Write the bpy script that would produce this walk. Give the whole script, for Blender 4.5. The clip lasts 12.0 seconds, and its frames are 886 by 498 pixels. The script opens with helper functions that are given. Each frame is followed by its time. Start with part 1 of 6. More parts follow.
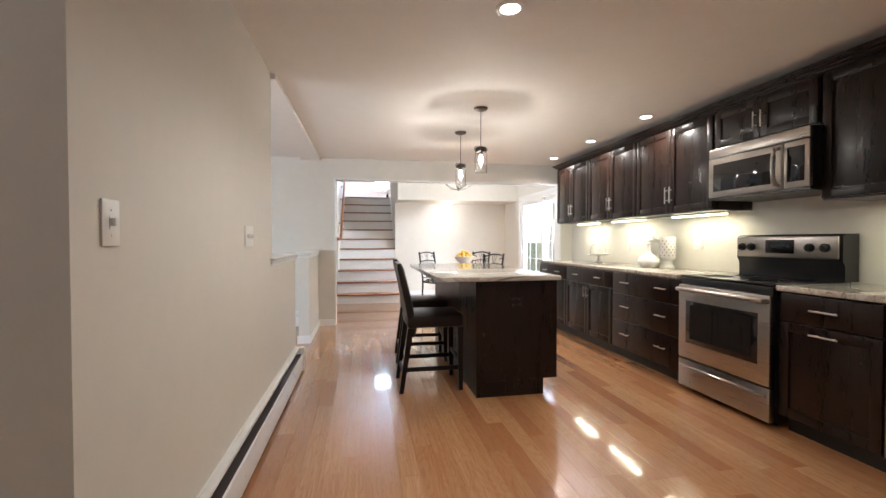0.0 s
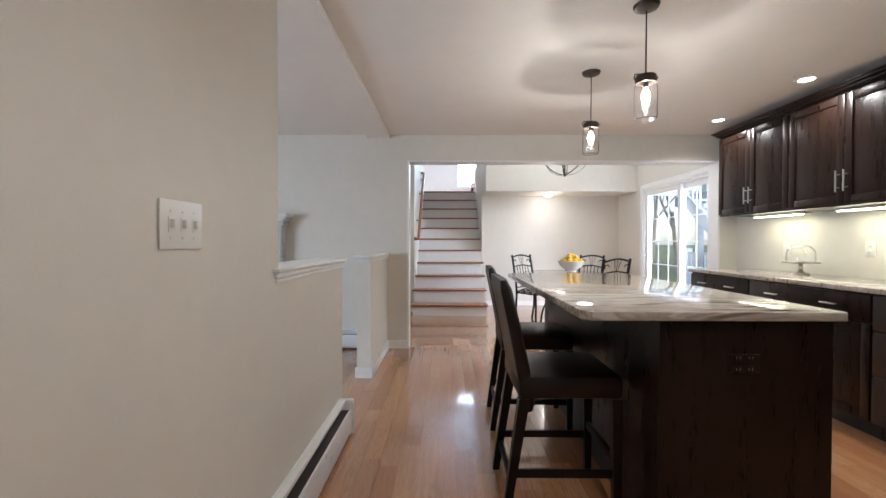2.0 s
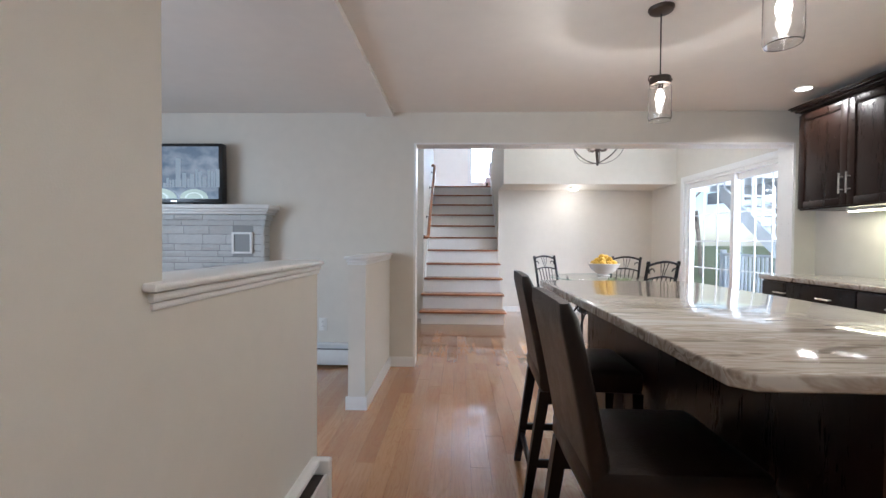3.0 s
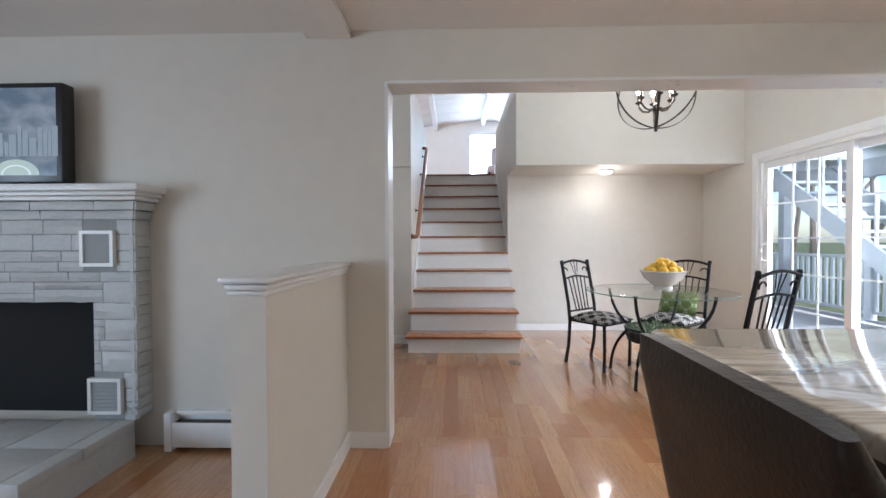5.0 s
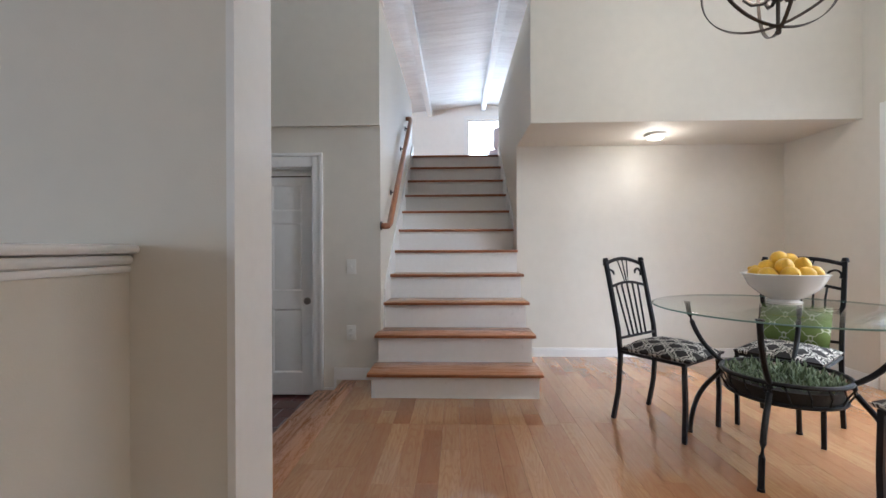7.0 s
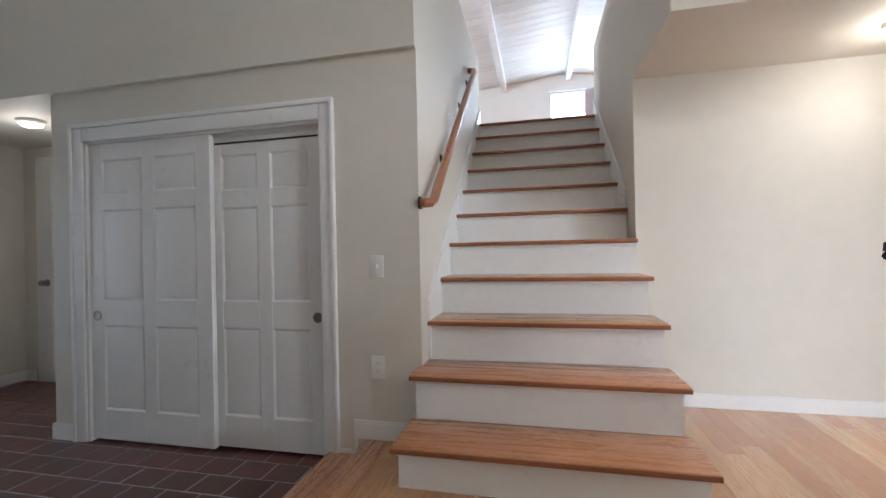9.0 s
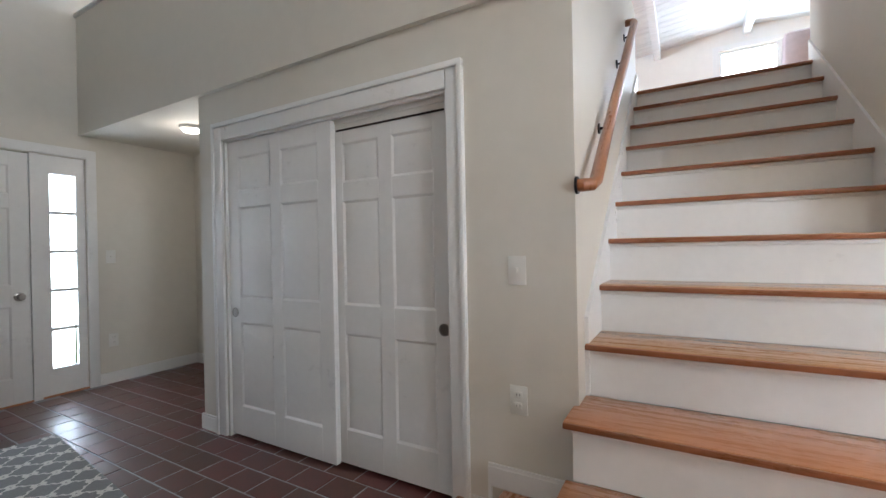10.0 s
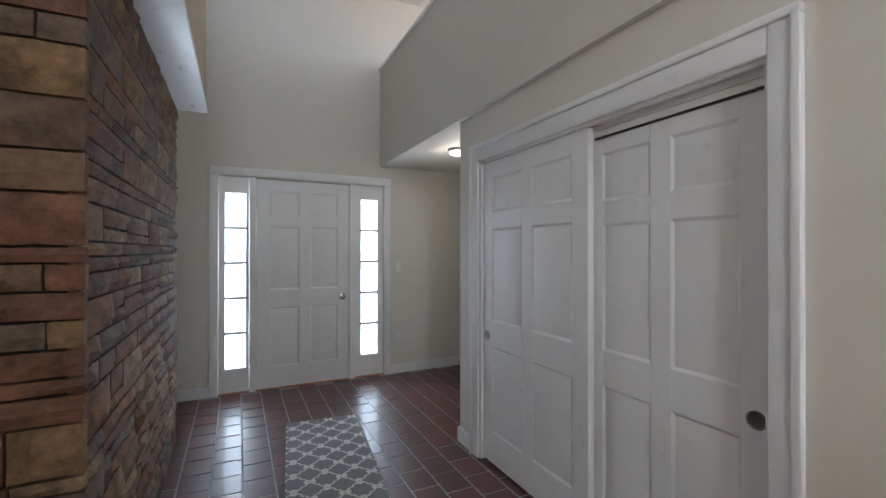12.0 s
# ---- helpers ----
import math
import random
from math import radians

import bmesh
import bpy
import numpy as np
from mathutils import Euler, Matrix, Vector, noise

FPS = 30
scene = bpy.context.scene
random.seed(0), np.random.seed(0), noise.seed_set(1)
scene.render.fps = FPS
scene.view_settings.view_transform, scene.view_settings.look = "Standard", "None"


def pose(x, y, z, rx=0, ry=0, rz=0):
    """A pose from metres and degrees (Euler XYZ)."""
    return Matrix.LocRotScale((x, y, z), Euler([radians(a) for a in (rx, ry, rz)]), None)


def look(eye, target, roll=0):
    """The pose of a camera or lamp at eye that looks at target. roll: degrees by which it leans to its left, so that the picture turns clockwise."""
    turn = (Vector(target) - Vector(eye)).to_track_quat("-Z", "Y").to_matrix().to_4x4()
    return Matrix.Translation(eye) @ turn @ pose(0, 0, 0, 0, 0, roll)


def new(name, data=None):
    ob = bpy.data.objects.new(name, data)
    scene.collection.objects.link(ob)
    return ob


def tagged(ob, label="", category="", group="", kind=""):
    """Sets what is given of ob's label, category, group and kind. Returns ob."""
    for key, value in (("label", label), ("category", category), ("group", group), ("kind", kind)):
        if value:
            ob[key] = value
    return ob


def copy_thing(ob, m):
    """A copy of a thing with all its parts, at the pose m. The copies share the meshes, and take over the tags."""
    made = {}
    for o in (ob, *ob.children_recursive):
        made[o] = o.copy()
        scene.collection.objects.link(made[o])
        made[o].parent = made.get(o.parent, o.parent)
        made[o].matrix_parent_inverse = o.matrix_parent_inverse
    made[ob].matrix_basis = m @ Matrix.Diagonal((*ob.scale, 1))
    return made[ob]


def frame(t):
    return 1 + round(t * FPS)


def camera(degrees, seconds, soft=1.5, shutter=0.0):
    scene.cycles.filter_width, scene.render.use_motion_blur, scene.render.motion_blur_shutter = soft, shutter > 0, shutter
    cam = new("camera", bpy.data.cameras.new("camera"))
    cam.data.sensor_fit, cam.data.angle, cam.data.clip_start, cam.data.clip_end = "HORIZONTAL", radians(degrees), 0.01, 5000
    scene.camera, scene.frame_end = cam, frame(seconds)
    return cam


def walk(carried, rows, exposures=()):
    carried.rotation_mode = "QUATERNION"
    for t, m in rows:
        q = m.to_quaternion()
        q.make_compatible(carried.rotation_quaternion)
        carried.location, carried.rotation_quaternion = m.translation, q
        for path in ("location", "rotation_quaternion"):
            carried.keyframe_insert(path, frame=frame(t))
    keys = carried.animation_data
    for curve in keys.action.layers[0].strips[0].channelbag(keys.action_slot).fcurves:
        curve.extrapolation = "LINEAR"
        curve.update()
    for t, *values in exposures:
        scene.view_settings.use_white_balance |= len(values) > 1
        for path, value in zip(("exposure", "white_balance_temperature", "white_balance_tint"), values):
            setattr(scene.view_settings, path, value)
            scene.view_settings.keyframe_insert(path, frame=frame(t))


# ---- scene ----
cam = camera(92.7, 12.0)
PATH = [
    (0, (-0.097, 0.304, 1.19), (0.269, 2.269, 1.153), -0.1),
    (0.5, (-0.117, 0.671, 1.193), (0.142, 2.654, 1.159), -0.0),
    (1, (-0.079, 1.061, 1.181), (0.116, 3.051, 1.148), 0.1),
    (1.5, (-0.064, 1.42, 1.169), (0.029, 3.418, 1.134), 0.0),
    (2, (-0.075, 1.786, 1.177), (-0.093, 3.786, 1.145), 0.1),
    (2.5, (-0.077, 2.19, 1.179), (-0.136, 4.188, 1.145), 0.3),
    (3, (-0.096, 2.544, 1.165), (-0.168, 4.542, 1.131), 0.4),
    (3.5, (-0.146, 2.912, 1.179), (-0.209, 4.911, 1.142), 0.5),
    (5.5, (-0.11, 4.453, 1.167), (-0.169, 6.452, 1.134), -0.3),
    (6, (-0.112, 4.817, 1.126), (-0.17, 6.816, 1.104), -0.2),
    (6.5, (-0.073, 5.189, 1.083), (-0.133, 7.188, 1.075), -0.2),
    (8.5, (0.097, 6.545, 0.99), (-0.127, 8.532, 0.999), -1.3),
    (9, (-0.029, 6.83, 0.987), (-0.466, 8.782, 0.993), -1.2),
    (9.5, (-0.158, 7.077, 0.989), (-0.843, 8.956, 0.993), -1.1),
    (10, (-0.263, 7.284, 1.008), (-1.257, 9.02, 1.0), -1.1),
    (10.5, (-0.39, 7.401, 1.002), (-1.667, 8.94, 0.993), -0.9),
    (11, (-0.463, 7.469, 1.012), (-1.962, 8.793, 1.011), -0.4),
    (11.5, (-0.485, 7.528, 1.054), (-2.157, 8.625, 1.055), -0.2),
    (12, (-0.487, 7.546, 1.148), (-2.286, 8.421, 1.156), 0.0),
]
walk(cam, [(t, look(eye, target, roll)) for t, eye, target, roll in PATH], [(0.0, 1.06, 5800, 10), (2.0, 0.64, 5550, 10), (3.5, 0.56, 5400, 10), (5.5, 0.33, 5550, 10), (6.5, 0.22, 5650, 10), (8.5, 0.28, 5750, 10), (10.0, 0.66, 5950, 10), (11.0, 0.60, 5900, 10), (12.0, 0.46, 5800, 10)])

# ---- world, sun and large lights ----
world = bpy.data.worlds.new("world")
scene.world = world
world.use_nodes = True
wn = world.node_tree
sky = wn.nodes.new("ShaderNodeTexSky")
sky.sky_type = "NISHITA"
sky.sun_disc = False
sky.sun_elevation, sky.sun_rotation = radians(38), radians(174)
wn.links.new(sky.outputs[0], wn.nodes["Background"].inputs[0])
wn.nodes["Background"].inputs[1].default_value = 0.15


def lamp(name, kind, m, power, colour, size=0.1, size_y=None, angle=None):
    d = bpy.data.lights.new(name, kind)
    d.energy, d.color = power, colour
    if kind == "AREA":
        d.shape = "RECTANGLE" if size_y else "DISK"
        d.size = size
        if size_y:
            d.size_y = size_y
    elif kind == "SUN":
        d.angle = radians(0.5)
    else:
        d.shadow_soft_size = size
    if kind == "SPOT":
        d.spot_size, d.spot_blend = radians(angle), 0.6
    ob = new(name, d)
    ob.matrix_world = m
    return ob


DAY = (0.82, 0.92, 1.0)
WARM = (1.0, 0.88, 0.74)
lamp("sun", "SUN", look((4.5, -6, 11), (3, 8, 0)), 4.5, (1.0, 0.94, 0.85))
# added fill lamp, as daylight through an unseen living room opening
lamp("living_fill", "AREA", look((-4.74, 2.6, 1.2), (-2, 2.6, 1.75)), 74, DAY, 3.0, 1.5)
# added fill lamp in a made-up gap high in the east wall
lamp("high_east_fill", "AREA", look((3.19, 7.16, 3.3), (0, 7.3, 2.9)), 5, DAY, 0.74, 1.18)
# two added area lamps standing in for open sky, aimed through the patio door
lamp("patio_sky_fill", "AREA", look((8.5, 4.3, 2.0), (0.3, 9.0, 0.7)), 340, (0.94, 0.97, 1.0), 2.2, 0.8)
lamp("patio_sky_fill", "AREA", look((4.7, 7.75, 3.0), (1.5, 7.75, 0.3)), 190, (0.94, 0.97, 1.0), 2.6, 0.8)
# daylight behind the upstairs window and the entrance sidelights
lamp("daylight_upstairs", "AREA", look((1.4, 15.5, 3.5), (1.0, 10, 3.3)), 102, DAY, 2.5, 1.3)
# this one is added fill: the west wall behind it has no window
lamp("upstairs_west_fill", "AREA", look((-4.72, 11.6, 3.1), (0, 11.6, 3.1)), 155, DAY, 2.4, 1.0)
lamp("daylight_sidelight", "AREA", look((-4.97, 7.53, 0.86), (0, 7.53, 0.5)), 11, DAY, 0.26, 1.8)
lamp("daylight_sidelight", "AREA", look((-4.97, 8.79, 0.86), (0, 8.79, 0.5)), 11, DAY, 0.26, 1.8)

# ---- materials ----
def mat(name, colour, rough=0.5, metal=0.0, grain=0.0, grain_scale=8.0, bump=0.0, bump_scale=60.0, coat=0.0, stretch=(1, 1, 1), island=0.0, tint=None, spec=0.5, hue=0.012):
    """A painted or plain surface with variation at two scales and a fine relief."""
    m = bpy.data.materials.new(name)
    m.use_nodes = True
    n, l = m.node_tree.nodes, m.node_tree.links
    b = n["Principled BSDF"]
    b.inputs["Roughness"].default_value = rough
    b.inputs["Metallic"].default_value = metal
    b.inputs["Coat Weight"].default_value = coat
    b.inputs["Coat Roughness"].default_value = 0.08
    b.inputs["Specular IOR Level"].default_value = spec
    b.inputs["Base Color"].default_value = (*colour, 1)
    tc = n.new("ShaderNodeTexCoord")
    mp = n.new("ShaderNodeMapping")
    mp.inputs["Scale"].default_value = stretch
    l.new(tc.outputs["Object"], mp.inputs[0])
    if grain:
        big, fine = n.new("ShaderNodeTexNoise"), n.new("ShaderNodeTexNoise")
        for t, sc in ((big, grain_scale), (fine, grain_scale * 9)):
            t.inputs["Scale"].default_value = sc
            t.inputs["Detail"].default_value = 5
            l.new(mp.outputs[0], t.inputs["Vector"])
        add = n.new("ShaderNodeMath")
        add.operation = "ADD"
        l.new(big.outputs[0], add.inputs[0])
        l.new(fine.outputs[0], add.inputs[1])
        r = n.new("ShaderNodeMapRange")
        r.inputs["From Min"].default_value, r.inputs["From Max"].default_value = 0.7, 1.3
        r.inputs["To Min"].default_value, r.inputs["To Max"].default_value = 0.0, 1.0
        l.new(add.outputs[0], r.inputs[0])
        mix = n.new("ShaderNodeMix")
        mix.data_type = "RGBA"
        lo = tint or tuple(c * (1 - grain) for c in colour)
        mix.inputs["A"].default_value = (*lo, 1)
        mix.inputs["B"].default_value = (*[min(1, c * (1 + grain * 0.6)) for c in colour], 1)
        l.new(r.outputs[0], mix.inputs["Factor"])
        out = mix.outputs["Result"]
        if island:
            oi = n.new("ShaderNodeObjectInfo")
            ge = n.new("ShaderNodeNewGeometry")
            sm = n.new("ShaderNodeMath")
            sm.operation = "ADD"
            l.new(oi.outputs["Random"], sm.inputs[0])
            l.new(ge.outputs["Random Per Island"], sm.inputs[1])
            fr = n.new("ShaderNodeMath")
            fr.operation = "FRACT"
            l.new(sm.outputs[0], fr.inputs[0])
            mr = n.new("ShaderNodeMapRange")
            mr.inputs["To Min"].default_value, mr.inputs["To Max"].default_value = 1 - island, 1 + island
            l.new(fr.outputs[0], mr.inputs[0])
            hs = n.new("ShaderNodeHueSaturation")
            l.new(mr.outputs[0], hs.inputs["Value"])
            hm = n.new("ShaderNodeMapRange")
            hm.inputs["To Min"].default_value, hm.inputs["To Max"].default_value = 0.5 + hue, 0.5 - hue
            l.new(fr.outputs[0], hm.inputs[0])
            l.new(hm.outputs[0], hs.inputs["Hue"])
            l.new(out, hs.inputs["Color"])
            out = hs.outputs[0]
        l.new(out, b.inputs["Base Color"])
        rr = n.new("ShaderNodeMapRange")
        rr.inputs["From Min"].default_value, rr.inputs["From Max"].default_value = 0.7, 1.3
        rr.inputs["To Min"].default_value, rr.inputs["To Max"].default_value = rough * 0.85, min(1, rough * 1.15)
        l.new(add.outputs[0], rr.inputs[0])
        l.new(rr.outputs[0], b.inputs["Roughness"])
    if bump:
        bt = n.new("ShaderNodeTexNoise")
        bt.inputs["Scale"].default_value = bump_scale
        bt.inputs["Detail"].default_value = 4
        l.new(mp.outputs[0], bt.inputs["Vector"])
        bp = n.new("ShaderNodeBump")
        bp.inputs["Strength"].default_value = bump
        bp.inputs["Distance"].default_value = 0.004
        l.new(bt.outputs[0], bp.inputs["Height"])
        l.new(bp.outputs[0], b.inputs["Normal"])
    return m


def glass(name, rough=0.0, colour=(1, 1, 1), ior=1.45):
    m = bpy.data.materials.new(name)
    m.use_nodes = True
    b = m.node_tree.nodes["Principled BSDF"]
    b.inputs["Transmission Weight"].default_value = 1.0
    b.inputs["Roughness"].default_value = rough
    b.inputs["IOR"].default_value = ior
    b.inputs["Base Color"].default_value = (*colour, 1)
    return m


def sheet_glass(name, colour):
    """Thin clear sheet: straight view through it, gloss by Fresnel."""
    m = bpy.data.materials.new(name)
    m.use_nodes = True
    n, l = m.node_tree.nodes, m.node_tree.links
    tr, gl = n.new("ShaderNodeBsdfTransparent"), n.new("ShaderNodeBsdfGlossy")
    tr.inputs["Color"].default_value = (*colour, 1)
    gl.inputs["Roughness"].default_value = 0.015
    fr = n.new("ShaderNodeFresnel")
    fr.inputs["IOR"].default_value = 1.45
    mx = n.new("ShaderNodeMixShader")
    l.new(fr.outputs[0], mx.inputs[0])
    l.new(tr.outputs[0], mx.inputs[1])
    l.new(gl.outputs[0], mx.inputs[2])
    l.new(mx.outputs[0], n["Material Output"].inputs["Surface"])
    return m


def tinted_clear(name, colour):
    m = bpy.data.materials.new(name)
    m.use_nodes = True
    n, l = m.node_tree.nodes, m.node_tree.links
    tr = n.new("ShaderNodeBsdfTransparent")
    tr.inputs["Color"].default_value = (*colour, 1)
    l.new(tr.outputs[0], n["Material Output"].inputs["Surface"])
    return m


def glow(name, colour, strength):
    m = bpy.data.materials.new(name)
    m.use_nodes = True
    b = m.node_tree.nodes["Principled BSDF"]
    b.inputs["Base Color"].default_value = (*colour, 1)
    b.inputs["Emission Color"].default_value = (*colour, 1)
    b.inputs["Emission Strength"].default_value = strength
    return m


def trellis(name, dark, light, scale, line, second=None):
    """A woven cloth with a pale quatrefoil lattice."""
    m = bpy.data.materials.new(name)
    m.use_nodes = True
    n, l = m.node_tree.nodes, m.node_tree.links
    b = n["Principled BSDF"]
    b.inputs["Roughness"].default_value = 0.95
    tc = n.new("ShaderNodeTexCoord")
    sp = n.new("ShaderNodeSeparateXYZ")
    l.new(tc.outputs["Object"], sp.inputs[0])

    def op(kind, a, c=None):
        k = n.new("ShaderNodeMath")
        k.operation = kind
        for i, v in enumerate((a, c)):
            if v is None:
                continue
            if isinstance(v, (int, float)):
                k.inputs[i].default_value = v
            else:
                l.new(v, k.inputs[i])
        return k.outputs[0]

    u, v = op("MULTIPLY", sp.outputs[0], scale[0]), op("MULTIPLY", sp.outputs[1], scale[1])
    p = op("ADD", op("SINE", u), op("SINE", v))
    q = op("MULTIPLY", op("SINE", op("MULTIPLY", u, 3.0)), op("SINE", op("MULTIPLY", v, 3.0)))
    d = op("ABSOLUTE", op("ADD", p, op("MULTIPLY", q, 0.35)))
    f = op("LESS_THAN", d, line)
    if second:
        f = op("MAXIMUM", f, op("MULTIPLY", op("GREATER_THAN", d, second[0]), op("LESS_THAN", d, second[1])))
    wv = n.new("ShaderNodeTexNoise")
    wv.inputs["Scale"].default_value = 260
    l.new(tc.outputs["Object"], wv.inputs["Vector"])
    mix = n.new("ShaderNodeMix")
    mix.data_type = "RGBA"
    mix.inputs["A"].default_value, mix.inputs["B"].default_value = (*dark, 1), (*light, 1)
    l.new(f, mix.inputs["Factor"])
    hs = n.new("ShaderNodeHueSaturation")
    l.new(mix.outputs["Result"], hs.inputs["Color"])
    mr = n.new("ShaderNodeMapRange")
    mr.inputs["To Min"].default_value, mr.inputs["To Max"].default_value = 0.6, 1.4
    l.new(wv.outputs[0], mr.inputs[0])
    l.new(mr.outputs[0], hs.inputs["Value"])
    l.new(hs.outputs[0], b.inputs["Base Color"])
    bp = n.new("ShaderNodeBump")
    bp.inputs["Strength"].default_value = 0.4
    bp.inputs["Distance"].default_value = 0.003
    l.new(wv.outputs[0], bp.inputs["Height"])
    l.new(bp.outputs[0], b.inputs["Normal"])
    return m


def granite(name):
    """Pale stone with brown and grey veins drawn out along its length."""
    m = bpy.data.materials.new(name)
    m.use_nodes = True
    n, l = m.node_tree.nodes, m.node_tree.links
    b = n["Principled BSDF"]
    b.inputs["Roughness"].default_value = 0.07
    tc = n.new("ShaderNodeTexCoord")
    mp = n.new("ShaderNodeMapping")
    mp.inputs["Scale"].default_value = (0.8, 5.0, 4.0)
    mp.inputs["Rotation"].default_value = (0, 0, radians(24))
    l.new(tc.outputs["Object"], mp.inputs[0])
    ns = n.new("ShaderNodeTexNoise")
    ns.inputs["Scale"].default_value, ns.inputs["Detail"].default_value, ns.inputs["Distortion"].default_value = 2.6, 9, 1.6
    l.new(mp.outputs[0], ns.inputs["Vector"])
    cr = n.new("ShaderNodeValToRGB")
    e = cr.color_ramp.elements
    e[0].position, e[0].color = 0.30, (0.13, 0.108, 0.088, 1)
    e[1].position, e[1].color = 0.72, (0.50, 0.475, 0.43, 1)
    for p, c in ((0.40, (0.28, 0.235, 0.19)), (0.48, (0.47, 0.43, 0.37)), (0.55, (0.33, 0.28, 0.23)), (0.61, (0.51, 0.475, 0.42))):
        e.new(p).color = (*c, 1)
    l.new(ns.outputs[0], cr.inputs[0])
    l.new(cr.outputs[0], b.inputs["Base Color"])
    return m


def sandstone(name):
    """Rock-faced sandstone: every block rust, tan, buff or grey-brown, mottled and pitted."""
    m = mat(name, (0.2, 0.12, 0.06), 0.9, grain=0.6, grain_scale=6, bump=1.0, bump_scale=17)
    n, l = m.node_tree.nodes, m.node_tree.links
    b = n["Principled BSDF"]
    for k in n:
        if k.type == "BUMP":
            k.inputs["Distance"].default_value = 0.007
    oi = n.new("ShaderNodeObjectInfo")
    cr = n.new("ShaderNodeValToRGB")
    cr.color_ramp.interpolation = "CONSTANT"
    e = cr.color_ramp.elements
    e[0].position, e[0].color = 0.0, (0.176, 0.083, 0.045, 1)
    e[1].position, e[1].color = 0.84, (0.148, 0.070, 0.043, 1)
    for p, c in ((0.2, (0.202, 0.120, 0.058)), (0.38, (0.134, 0.092, 0.065)), (0.54, (0.165, 0.101, 0.058)), (0.68, (0.225, 0.149, 0.083)), (0.76, (0.122, 0.078, 0.052))):
        e.new(p).color = (*c, 1)
    l.new(oi.outputs["Random"], cr.inputs[0])
    tc, ns = n.new("ShaderNodeTexCoord"), n.new("ShaderNodeTexNoise")
    ns.inputs["Scale"].default_value, ns.inputs["Detail"].default_value, ns.inputs["Roughness"].default_value = 11, 8, 0.7
    add = n.new("ShaderNodeVectorMath")
    add.operation = "ADD"
    l.new(tc.outputs["Object"], add.inputs[0])
    l.new(oi.outputs["Location"], add.inputs[1])
    l.new(add.outputs[0], ns.inputs["Vector"])
    mr = n.new("ShaderNodeMapRange")
    mr.inputs["From Min"].default_value, mr.inputs["From Max"].default_value = 0.36, 0.64
    mr.inputs["To Min"].default_value, mr.inputs["To Max"].default_value = 0.42, 1.38
    l.new(ns.outputs[0], mr.inputs[0])
    hs = n.new("ShaderNodeHueSaturation")
    l.new(cr.outputs[0], hs.inputs["Color"])
    l.new(mr.outputs[0], hs.inputs["Value"])
    l.new(hs.outputs[0], b.inputs["Base Color"])
    return m


